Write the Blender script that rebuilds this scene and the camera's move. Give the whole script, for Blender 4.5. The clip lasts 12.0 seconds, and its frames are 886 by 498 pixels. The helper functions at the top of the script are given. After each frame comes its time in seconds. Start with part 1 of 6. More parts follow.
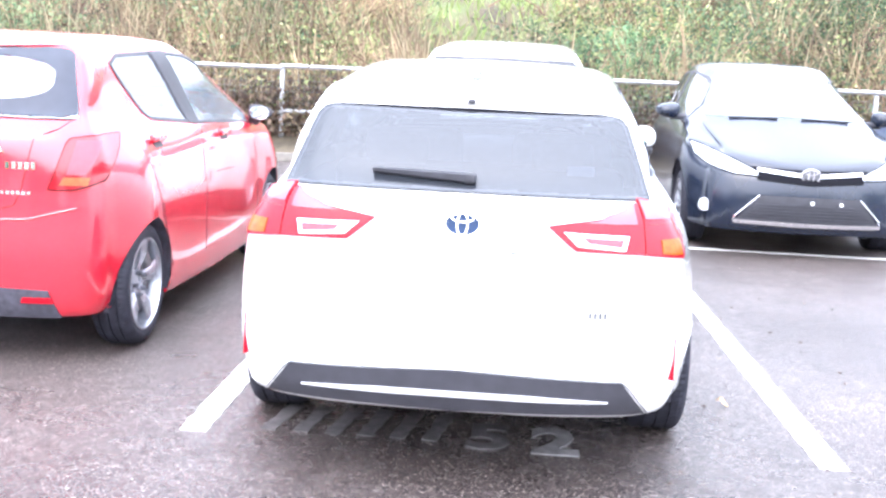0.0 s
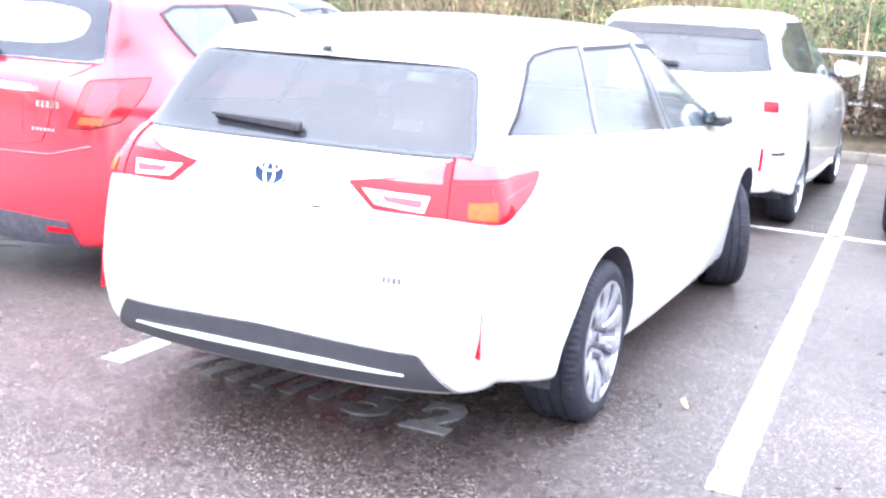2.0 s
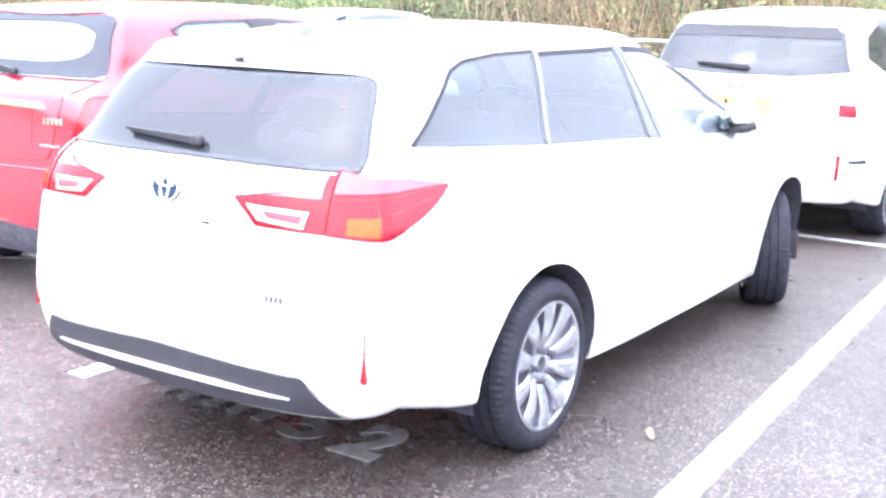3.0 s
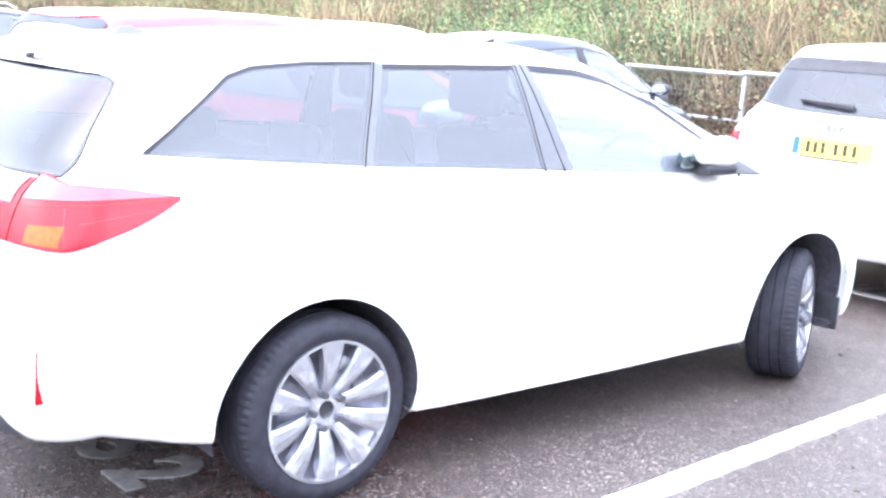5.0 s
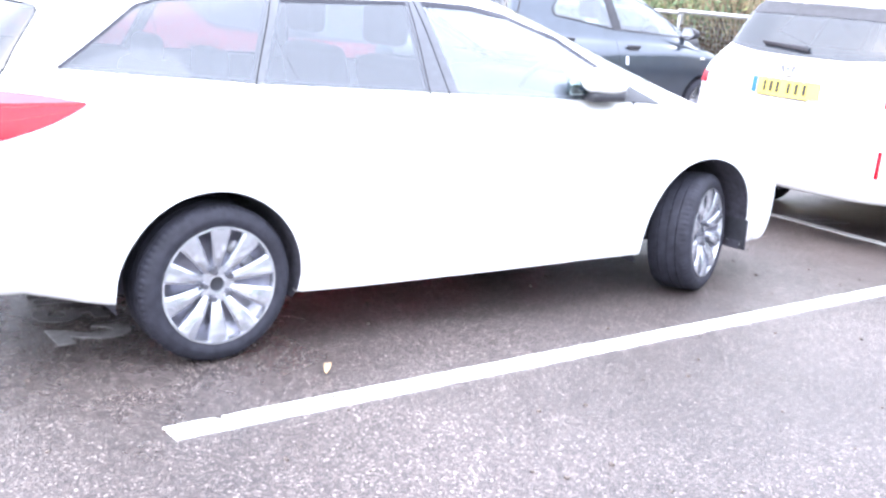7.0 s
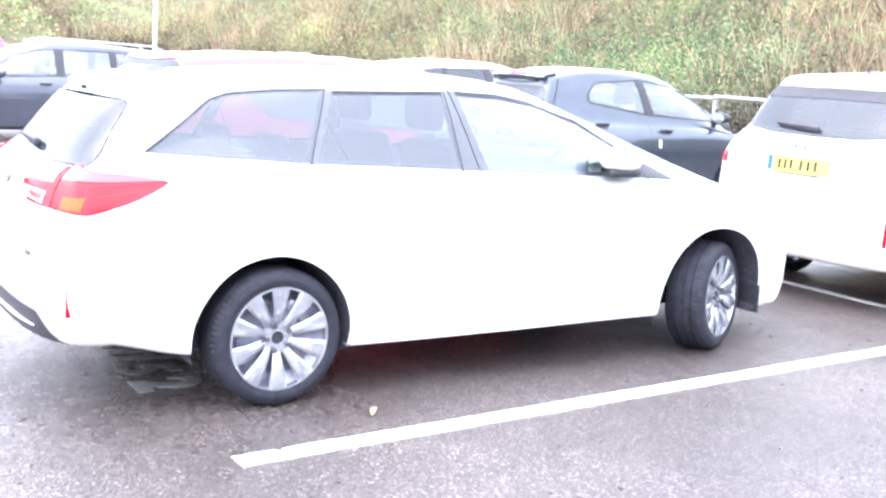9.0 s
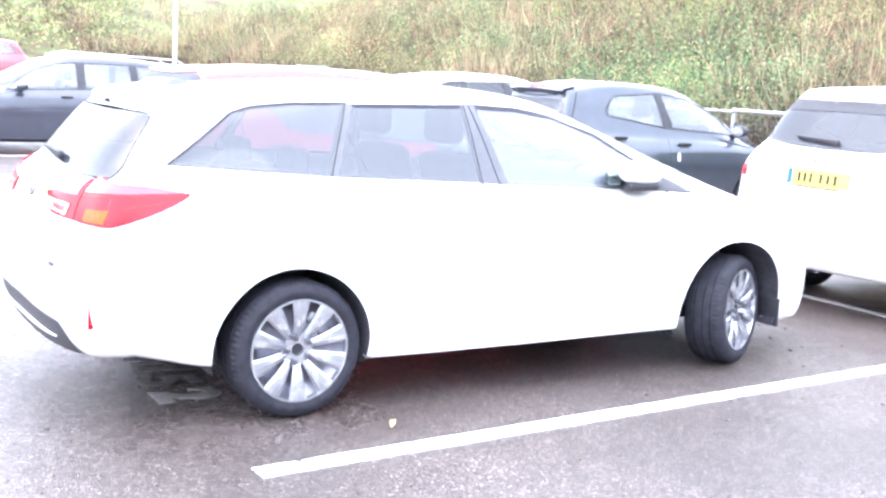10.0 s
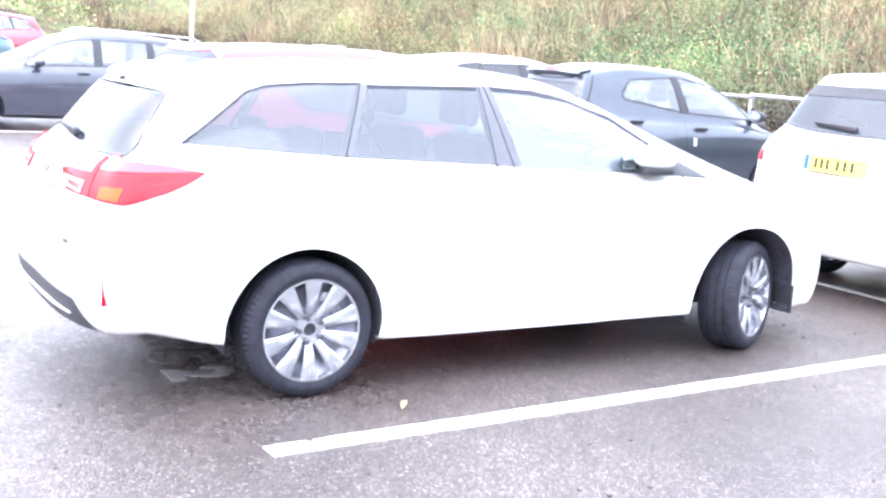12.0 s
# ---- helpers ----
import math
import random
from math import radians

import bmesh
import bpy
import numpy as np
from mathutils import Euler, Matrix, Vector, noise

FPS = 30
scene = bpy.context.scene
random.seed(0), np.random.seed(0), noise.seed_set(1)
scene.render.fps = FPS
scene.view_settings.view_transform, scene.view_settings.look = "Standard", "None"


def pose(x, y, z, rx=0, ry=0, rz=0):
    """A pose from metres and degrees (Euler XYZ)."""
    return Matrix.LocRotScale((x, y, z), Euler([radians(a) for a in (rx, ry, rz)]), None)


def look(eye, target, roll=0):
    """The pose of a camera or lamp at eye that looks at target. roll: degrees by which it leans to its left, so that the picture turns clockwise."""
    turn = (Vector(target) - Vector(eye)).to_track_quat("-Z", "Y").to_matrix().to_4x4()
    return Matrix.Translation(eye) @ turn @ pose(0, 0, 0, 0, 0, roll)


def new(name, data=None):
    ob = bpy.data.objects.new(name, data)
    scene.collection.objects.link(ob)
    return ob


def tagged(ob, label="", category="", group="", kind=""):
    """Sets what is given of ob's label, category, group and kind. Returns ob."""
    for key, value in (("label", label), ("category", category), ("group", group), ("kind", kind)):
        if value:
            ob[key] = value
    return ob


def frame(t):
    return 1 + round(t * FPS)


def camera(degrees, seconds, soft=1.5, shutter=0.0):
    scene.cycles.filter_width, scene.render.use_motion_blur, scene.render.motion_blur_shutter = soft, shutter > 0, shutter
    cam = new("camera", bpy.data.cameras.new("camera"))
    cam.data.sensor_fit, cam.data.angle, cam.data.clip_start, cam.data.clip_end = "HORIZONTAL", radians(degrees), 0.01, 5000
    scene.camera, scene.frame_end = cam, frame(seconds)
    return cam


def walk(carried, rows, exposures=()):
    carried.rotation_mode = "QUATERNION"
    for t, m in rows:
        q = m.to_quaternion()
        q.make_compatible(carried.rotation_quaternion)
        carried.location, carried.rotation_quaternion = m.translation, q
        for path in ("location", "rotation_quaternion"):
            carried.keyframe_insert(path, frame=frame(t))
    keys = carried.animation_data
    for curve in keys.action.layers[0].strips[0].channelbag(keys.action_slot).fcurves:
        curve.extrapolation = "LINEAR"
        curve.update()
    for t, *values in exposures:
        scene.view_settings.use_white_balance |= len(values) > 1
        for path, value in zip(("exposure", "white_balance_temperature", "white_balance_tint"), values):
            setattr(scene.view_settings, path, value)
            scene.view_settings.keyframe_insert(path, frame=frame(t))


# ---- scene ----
from mathutils.bvhtree import BVHTree

cam = camera(43.0, 12.0, soft=2.5)

PATH = [
    (0, (0.209, -3.476, 1.441), (0.064, -1.51, 1.107), 2.6),
    (0.5, (0.682, -3.363, 1.459), (0.332, -1.435, 1.055), 2.3),
    (1, (1.106, -3.22, 1.436), (0.691, -1.303, 1.045), 2.2),
    (1.5, (1.529, -3.044, 1.442), (0.893, -1.194, 1.024), 3.8),
    (2, (1.93, -2.825, 1.436), (1.125, -1.041, 1.025), 3.5),
    (2.5, (2.246, -2.52, 1.452), (1.292, -0.8, 1.088), 3.8),
    (2.7, (2.366, -2.419, 1.449), (1.372, -0.725, 1.074), 2.6),
    (4.3, (3.204, -1.356, 1.475), (1.803, -0.007, 1.011), 5.0),
    (4.5, (3.234, -1.22, 1.447), (1.817, 0.135, 1.052), 5.0),
    (5, (3.496, -0.915, 1.446), (2.027, 0.389, 1.072), 3.9),
    (5.5, (3.769, -0.786, 1.448), (2.234, 0.438, 1.069), 2.5),
    (6, (4.0, -0.756, 1.469), (2.425, 0.409, 1.065), 3.2),
    (6.5, (4.289, -0.664, 1.458), (2.691, 0.447, 0.995), 5.3),
    (6.7, (4.392, -0.661, 1.468), (2.824, 0.485, 0.99), 4.4),
    (8.3, (5.066, -0.926, 1.493), (3.47, 0.211, 1.096), 4.1),
    (8.5, (5.088, -0.941, 1.502), (3.48, 0.192, 1.14), 3.9),
    (9, (5.089, -0.961, 1.495), (3.44, 0.122, 1.166), 3.2),
    (9.5, (5.074, -0.96, 1.5), (3.428, 0.125, 1.163), 3.3),
    (10, (5.096, -0.978, 1.496), (3.427, 0.08, 1.188), 3.2),
    (10.5, (5.112, -0.977, 1.49), (3.419, 0.044, 1.187), 3.4),
    (11, (5.099, -0.988, 1.483), (3.361, -0.056, 1.147), 3.6),
    (11.5, (5.128, -0.966, 1.49), (3.415, 0.004, 1.137), 4.1),
    (12, (5.095, -0.973, 1.498), (3.418, 0.063, 1.156), 3.9),
]
walk(cam, [(t, look(eye, target, roll)) for t, eye, target, roll in PATH], exposures=[(0, 2.54, 5800, 13), (12, 2.54, 5800, 13)])

# ---- world and light: bright overcast sky, wide soft sun ----
world = bpy.data.worlds.new("world")
scene.world = world
world.use_nodes = True
wn, wl = world.node_tree.nodes, world.node_tree.links
sky = wn.new("ShaderNodeTexSky")
sky.sky_type = "NISHITA"
sky.sun_disc = False
sky.sun_elevation = radians(48)
sky.sun_rotation = radians(200)
sky.air_density, sky.dust_density, sky.ozone_density = 1.0, 9.0, 1.0
# an even cloud cover lies over the sky: pale, brighter overhead
geo = wn.new("ShaderNodeTexCoord")
sep = wn.new("ShaderNodeSeparateXYZ")
lift = wn.new("ShaderNodeMapRange")
lift.inputs[1].default_value, lift.inputs[2].default_value, lift.inputs[3].default_value, lift.inputs[4].default_value = -0.1, 1.0, 6.0, 10.5
cloud = wn.new("ShaderNodeVectorMath")
cloud.operation = "SCALE"
cloud.inputs[0].default_value = (0.96, 0.98, 1.04)
blend = wn.new("ShaderNodeMix")
blend.data_type = "RGBA"
blend.inputs["Factor"].default_value = 0.85
wl.new(geo.outputs["Generated"], sep.inputs[0])
wl.new(sep.outputs["Z"], lift.inputs[0])
wl.new(lift.outputs[0], cloud.inputs["Scale"])
wl.new(sky.outputs[0], blend.inputs["A"])
wl.new(cloud.outputs[0], blend.inputs["B"])
wl.new(blend.outputs["Result"], wn["Background"].inputs[0])
wn["Background"].inputs[1].default_value = 0.13
sun_data = bpy.data.lights.new("sun", "SUN")
sun_data.energy, sun_data.angle, sun_data.color = 0.58, radians(110), (1.0, 0.97, 0.93)
sun = new("sun", sun_data)
sun.matrix_world = look((0, 0, 30), (-4, 9, 15))

# ---- materials ----
def mat(name, color, rough=0.5, metal=0.0, coat=0.0, var=0.0, scale=8.0, bump=0.0, bscale=200.0, spec=0.5):
    m = bpy.data.materials.new(name)
    m.use_nodes = True
    nt = m.node_tree
    p = nt.nodes["Principled BSDF"]
    p.inputs["Base Color"].default_value = (*color, 1)
    p.inputs["Roughness"].default_value = rough
    p.inputs["Metallic"].default_value = metal
    p.inputs["Coat Weight"].default_value = coat
    p.inputs["Coat Roughness"].default_value = 0.05
    p.inputs["Specular IOR Level"].default_value = spec
    if var or bump:
        tc = nt.nodes.new("ShaderNodeTexCoord")
        if var:
            nz = nt.nodes.new("ShaderNodeTexNoise")
            nz.inputs["Scale"].default_value, nz.inputs["Detail"].default_value = scale, 6
            nt.links.new(tc.outputs["Object"], nz.inputs["Vector"])
            rmp = nt.nodes.new("ShaderNodeMapRange")
            rmp.inputs[1].default_value, rmp.inputs[2].default_value = 0.3, 0.7
            rmp.inputs[3].default_value, rmp.inputs[4].default_value = 1 - var, 1 + var
            nt.links.new(nz.outputs["Fac"], rmp.inputs[0])
            mx = nt.nodes.new("ShaderNodeVectorMath")
            mx.operation = "SCALE"
            mx.inputs[0].default_value = color
            nt.links.new(rmp.outputs[0], mx.inputs["Scale"])
            nt.links.new(mx.outputs[0], p.inputs["Base Color"])
        if bump:
            n2 = nt.nodes.new("ShaderNodeTexNoise")
            n2.inputs["Scale"].default_value, n2.inputs["Detail"].default_value = bscale, 3
            nt.links.new(tc.outputs["Object"], n2.inputs["Vector"])
            bp = nt.nodes.new("ShaderNodeBump")
            bp.inputs["Strength"].default_value, bp.inputs["Distance"].default_value = bump, 0.01
            nt.links.new(n2.outputs["Fac"], bp.inputs["Height"])
            nt.links.new(bp.outputs[0], p.inputs["Normal"])
    return m


def glass_mat(name, tint, film=0.08, ior=1.9):
    """A tinted, rain-wet pane: transparent in its tint, a clear reflection on top, and a thin pale film for drops, dirt
    and painted-in sky haze.
    """
    m = bpy.data.materials.new(name)
    m.use_nodes = True
    nt = m.node_tree
    nt.nodes.remove(nt.nodes["Principled BSDF"])
    tr, gl, mix, fr, df, mx2 = (nt.nodes.new("ShaderNode" + k) for k in ("BsdfTransparent", "BsdfGlossy", "MixShader", "LayerWeight", "BsdfDiffuse", "MixShader"))
    tc, nz, rm = nt.nodes.new("ShaderNodeTexCoord"), nt.nodes.new("ShaderNodeTexNoise"), nt.nodes.new("ShaderNodeMapRange")
    nz.inputs["Scale"].default_value, nz.inputs["Detail"].default_value = 35, 6
    rm.inputs[1].default_value, rm.inputs[2].default_value, rm.inputs[3].default_value, rm.inputs[4].default_value = 0.35, 0.7, film * 0.93, film * 1.12
    nt.links.new(tc.outputs["Object"], nz.inputs["Vector"])
    nt.links.new(nz.outputs["Fac"], rm.inputs[0])
    tr.inputs[0].default_value = (*tint, 1)
    df.inputs[0].default_value = (0.57, 0.63, 0.76, 1)
    gl.inputs["Roughness"].default_value = 0.04
    # a thin sheet mirrors alike from both sides: base gloss from its index, rising towards grazing
    r0 = ((ior - 1) / (ior + 1)) ** 2
    fr.inputs["Blend"].default_value = 0.5
    rise5, add = nt.nodes.new("ShaderNodeMath"), nt.nodes.new("ShaderNodeMapRange")
    rise5.operation = "POWER"
    rise5.inputs[1].default_value = 5.0
    add.inputs[3].default_value, add.inputs[4].default_value = r0, 1.0
    nt.links.new(fr.outputs["Facing"], rise5.inputs[0])
    nt.links.new(rise5.outputs[0], add.inputs[0])
    nt.links.new(rm.outputs[0], mx2.inputs[0])
    nt.links.new(tr.outputs[0], mx2.inputs[1])
    nt.links.new(df.outputs[0], mx2.inputs[2])
    nt.links.new(add.outputs[0], mix.inputs[0])
    nt.links.new(mx2.outputs[0], mix.inputs[1])
    nt.links.new(gl.outputs[0], mix.inputs[2])
    nt.links.new(mix.outputs[0], nt.nodes["Material Output"].inputs[0])
    return m


WHITE = mat("white_paint", (0.82, 0.82, 0.81), 0.25, coat=1.0, var=0.02, scale=3)
RED = mat("red_paint", (0.52, 0.012, 0.030), 0.26, coat=1.0, var=0.05, scale=4)
RED.node_tree.nodes["Principled BSDF"].inputs["Coat IOR"].default_value = 1.6
NAVY = mat("black_blue_paint", (0.010, 0.015, 0.030), 0.22, coat=0.25, var=0.1, scale=5)
BLUE = mat("blue_paint", (0.02, 0.05, 0.16), 0.3, coat=1.0, var=0.1, scale=5)
GREYPAINT = mat("dark_grey_paint", (0.055, 0.06, 0.085), 0.3, metal=0.3, coat=1.0, var=0.1, scale=5)
SLATE = mat("slate_black_paint", (0.050, 0.062, 0.085), 0.28, metal=0.45, coat=1.0, var=0.1, scale=5)
TEAL = mat("teal_paint", (0.015, 0.065, 0.085), 0.3, coat=1.0, var=0.1, scale=5)
SILVERP = mat("silver_paint", (0.55, 0.56, 0.58), 0.3, metal=0.5, coat=1.0, var=0.05)
TRIM = mat("black_trim", (0.034, 0.034, 0.042), 0.55, var=0.2, scale=30, bump=0.1, bscale=900)
DIFF = mat("grey_plastic", (0.040, 0.040, 0.050), 0.5, var=0.15, scale=20, bump=0.15, bscale=1200)
LINER = mat("liner_felt", (0.058, 0.055, 0.072), 0.95, var=0.3, scale=30)
SEALM = mat("dull_rubber_seal", (0.05, 0.05, 0.062), 0.8, spec=0.2)
RUBBER = mat("tyre_rubber", (0.026, 0.026, 0.036), 0.7, spec=0.25, var=0.3, scale=25, bump=0.2, bscale=400)
WIREM = mat("dull_wire", (0.19, 0.19, 0.18), 0.6, metal=0.3, var=0.3, scale=20)
ALLOY = mat("alloy_silver", (0.49, 0.50, 0.55), 0.26, metal=0.8, var=0.08, scale=20)
DISHM = mat("grey_wheel_dish", (0.20, 0.20, 0.24), 0.28, metal=0.75, var=0.25, scale=14)
ALLOYW = mat("alloy_white", (0.75, 0.75, 0.77), 0.35, metal=0.2, var=0.08, scale=20)
NUTM = mat("dark_wheel_nut", (0.13, 0.13, 0.15), 0.35, metal=0.7)
STEEL = mat("brake_steel", (0.30, 0.30, 0.31), 0.4, metal=0.9, var=0.2, scale=40)
CHROME = mat("chrome", (0.85, 0.85, 0.87), 0.08, metal=1.0)
# mirror metal darkened to imitate a dark hedge reflected in it
MIRRORG = mat("dark_reflection_mirror", (0.16, 0.20, 0.21), 0.12, metal=1.0)
LENSD = mat("dark_red_lens", (0.30, 0.006, 0.014), 0.12, coat=0.6, var=0.15, scale=30)
# paler copy of the red lens: the sky's sheen put into the colour
LENSU = mat("sky_sheen_lens", (0.50, 0.025, 0.05), 0.22, coat=1.0, var=0.1, scale=25)
LENS = mat("red_lens", (0.40, 0.003, 0.014), 0.12, spec=0.35, var=0.1, scale=30)
LENSP = mat("pale_red_lens", (0.50, 0.035, 0.055), 0.2, coat=0.3, var=0.1, scale=30)
LENSW = mat("clear_lens", (0.78, 0.78, 0.80), 0.1, metal=0.4, coat=1.0)
SMOKED = mat("smoked_amber_lens", (0.30, 0.09, 0.03), 0.2, coat=0.3, var=0.2, scale=40)
AMBER = mat("amber_lens", (0.46, 0.072, 0.002), 0.2, spec=0.3, coat=0.1, var=0.25, scale=60)
EMGREY = mat("badge_grey", (0.10, 0.10, 0.11), 0.4)
EMBLUE = mat("badge_blue", (0.006, 0.024, 0.075), 0.3, spec=0.3)
YELLOW = mat("plate_yellow", (0.78, 0.62, 0.09), 0.4, coat=0.4)
PLATEBLUE = mat("plate_blue", (0.02, 0.12, 0.45), 0.4)
INK = mat("ink_black", (0.02, 0.02, 0.02), 0.6)
SEATM = mat("seat_fabric", (0.06, 0.06, 0.07), 0.95, var=0.3, scale=60, bump=0.3, bscale=500)
DASH = mat("dash_plastic", (0.05, 0.05, 0.055), 0.7, var=0.15, scale=40)
# stronger films whiten the panes in place of mirrored sky and haze
TINT = glass_mat("privacy_glass", (0.14, 0.15, 0.18), 0.062, 1.66)
HATCHGLASS = glass_mat("hatch_rear_glass", (0.75, 0.80, 0.82), 0.30, 2.0)
PRIVACY = glass_mat("wet_hazy_privacy_glass", (0.34, 0.35, 0.38), 0.10, 1.85)
FRONTGLASS = glass_mat("wet_hazy_door_glass", (0.55, 0.64, 0.66), 0.20, 2.0)
REARGLASS = glass_mat("wet_hazy_rear_glass", (0.14, 0.15, 0.18), 0.052, 1.72)
GLOSST = mat("gloss_black_pillar", (0.085, 0.088, 0.105), 0.35, coat=0.4, var=0.12, scale=30)
PILLARGLOSS = mat("polished_black_pillar", (0.07, 0.073, 0.085), 0.08, coat=1.0, var=0.1, scale=30)
FRITG = mat("grey_glass_edge", (0.055, 0.06, 0.078), 0.45, spec=0.25, var=0.1, scale=12)
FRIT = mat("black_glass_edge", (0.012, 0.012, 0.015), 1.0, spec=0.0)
STICKERIN = mat("faded_sticker", (0.34, 0.37, 0.43), 0.7)
HEADGLASS = mat("headlamp_lens", (0.50, 0.53, 0.57), 0.12, metal=0.25, coat=1.0, var=0.3, scale=14)
CLEAR = glass_mat("clear_glass", (0.72, 0.84, 0.86), 0.13, 2.0)
STICKER = mat("sticker_paper", (0.6, 0.62, 0.66), 0.6)
GALV = mat("galvanised", (0.36, 0.365, 0.37), 0.5, metal=0.4, var=0.2, scale=14)
LINEP = mat("road_paint", (0.72, 0.72, 0.70), 0.7, var=0.18, scale=40, bump=0.3, bscale=300)

# ---- helpers of this scene ----
def mesh_ob(name, bm, material, parent=None, label="", smooth=True):
    me = bpy.data.meshes.new(name)
    bm.normal_update()
    if smooth:
        for e in bm.edges:
            if len(e.link_faces) == 2 and e.calc_face_angle(0.0) > 0.75:
                e.smooth = False
    bm.to_mesh(me)
    bm.free()
    me.materials.append(material)
    if smooth:
        for f in me.polygons:
            f.use_smooth = True
    ob = new(name, me)
    if parent:
        ob.parent = parent
    if label:
        ob["label"] = label
    return ob


def part(name, bm, material, parent, label="", smooth=True):
    return mesh_ob(name, bm, material, parent, label, smooth)


def empty(name, label, category, group="", kind=""):
    return tagged(new(name), label, category, group, kind)


def box_bm(sx, sy, sz, at=(0, 0, 0), bevel=0.0, segs=2, bm=None, rot=None):
    own = bmesh.new()
    bmesh.ops.create_cube(own, size=1, matrix=Matrix.Diagonal((sx, sy, sz, 1)))
    if bevel:
        bmesh.ops.bevel(own, geom=own.edges[:], offset=bevel, segments=segs, affect="EDGES", profile=0.5)
    bmesh.ops.transform(own, matrix=Matrix.Translation(at) @ (rot or Matrix.Identity(4)), verts=own.verts[:])
    if bm is None:
        return own
    me = bpy.data.meshes.new("tmp")
    own.to_mesh(me)
    own.free()
    bm.from_mesh(me)
    bpy.data.meshes.remove(me)
    return bm


def lathe_bm(profile, n=48, bm=None):
    """Turns (radius, offset) pairs about the x axis."""
    bm = bm or bmesh.new()
    rings = []
    for r, o in profile:
        rings.append([bm.verts.new((o, r * math.cos(2 * math.pi * k / n), r * math.sin(2 * math.pi * k / n))) for k in range(n)])
    for a, b in zip(rings, rings[1:]):
        for k in range(n):
            bm.faces.new((a[k], a[(k + 1) % n], b[(k + 1) % n], b[k]))
    return bm


def tube_bm(points, r, n=8, bm=None):
    bm = bm or bmesh.new()
    pts = [Vector(p) for p in points]
    rings = []
    for i, p in enumerate(pts):
        d = (pts[min(i + 1, len(pts) - 1)] - pts[max(i - 1, 0)]).normalized()
        u = d.orthogonal().normalized() if abs(d.z) > 0.9 else d.cross(Vector((0, 0, 1))).normalized()
        v = d.cross(u)
        rings.append([bm.verts.new(p + r * (math.cos(2 * math.pi * k / n) * u + math.sin(2 * math.pi * k / n) * v)) for k in range(n)])
    for a, b in zip(rings, rings[1:]):
        for k in range(n):
            bm.faces.new((a[k], a[(k + 1) % n], b[(k + 1) % n], b[k]))
    bm.faces.new(rings[0][::-1])
    bm.faces.new(rings[-1])
    return bm


def catmull(pts, n):
    """n points along a smooth curve through pts, by chord length."""
    P = np.array(pts, float)
    d = np.concatenate([[0], np.cumsum(np.linalg.norm(np.diff(P, axis=0), axis=1))])
    T = np.gradient(P, d, axis=0) if len(P) > 2 else np.repeat((P[1:] - P[:1]) / d[-1], 2, axis=0)
    out = []
    for s in np.linspace(0, d[-1], n):
        i = min(max(np.searchsorted(d, s) - 1, 0), len(P) - 2)
        h = d[i + 1] - d[i]
        u = (s - d[i]) / h
        out.append((2 * u**3 - 3 * u**2 + 1) * P[i] + (u**3 - 2 * u**2 + u) * h * T[i] + (3 * u**2 - 2 * u**3) * P[i + 1] + (u**3 - u**2) * h * T[i + 1])
    return np.array(out)


def polyline(pts, n):
    """n points spaced evenly along a polyline."""
    P = np.array(pts, float)
    d = np.concatenate([[0], np.cumsum(np.linalg.norm(np.diff(P, axis=0), axis=1))])
    s = np.linspace(0, d[-1], n)
    return np.stack([np.interp(s, d, P[:, k]) for k in range(P.shape[1])], axis=1)


# ---- car bodies: character lines from the rear centre round the side to the front centre, lofted upwards ----
NA, NS, SUB = 18, 84, 4


def level_curve(lv):
    (yr, zr, nr), ctrl, (yf, zf, nf) = lv
    side = catmull(ctrl, NS)
    x1, y1, z1 = side[0]
    x2, y2, z2 = side[-1]
    rear, front = [], []
    for k in range(NA):
        a = math.pi / 2 * k / NA
        sx, sy = math.sin(a) ** (2 / nr), 1 - math.cos(a) ** (2 / nr)
        rear.append((x1 * sx, yr + (y1 - yr) * sy, zr + (z1 - zr) * sx * sx))
        sx, sy = math.sin(a) ** (2 / nf), 1 - math.cos(a) ** (2 / nf)
        front.append((x2 * sx, yf - (yf - y2) * sy, zf + (z2 - zf) * sx * sx))
    return np.concatenate([rear, side, front[::-1]])


def car_shell(levels):
    rows = np.array([level_curve(lv) for lv in levels])
    fine = [rows[0]]
    for j in range(len(rows) - 1):
        p0, p1, p2, p3 = rows[max(j - 1, 0)], rows[j], rows[j + 1], rows[min(j + 2, len(rows) - 1)]
        for k in range(1, SUB + 1):
            u = k / SUB
            m1, m2 = (p2 - p0) * 0.35, (p3 - p1) * 0.35
            fine.append((2 * u**3 - 3 * u**2 + 1) * p1 + (u**3 - 2 * u**2 + u) * m1 + (3 * u**2 - 2 * u**3) * p2 + (u**3 - u**2) * m2)
    bm = bmesh.new()
    for sgn in (1, -1):
        vs = [[bm.verts.new((sgn * abs(p[0]), p[1], p[2])) for p in row] for row in fine]
        for a, b in zip(vs, vs[1:]):
            for k in range(len(a) - 1):
                q = (a[k], a[k + 1], b[k + 1], b[k])
                bm.faces.new(q if sgn > 0 else q[::-1])
    bmesh.ops.remove_doubles(bm, verts=bm.verts[:], dist=0.0015)
    bmesh.ops.recalc_face_normals(bm, faces=bm.faces[:])
    return bm


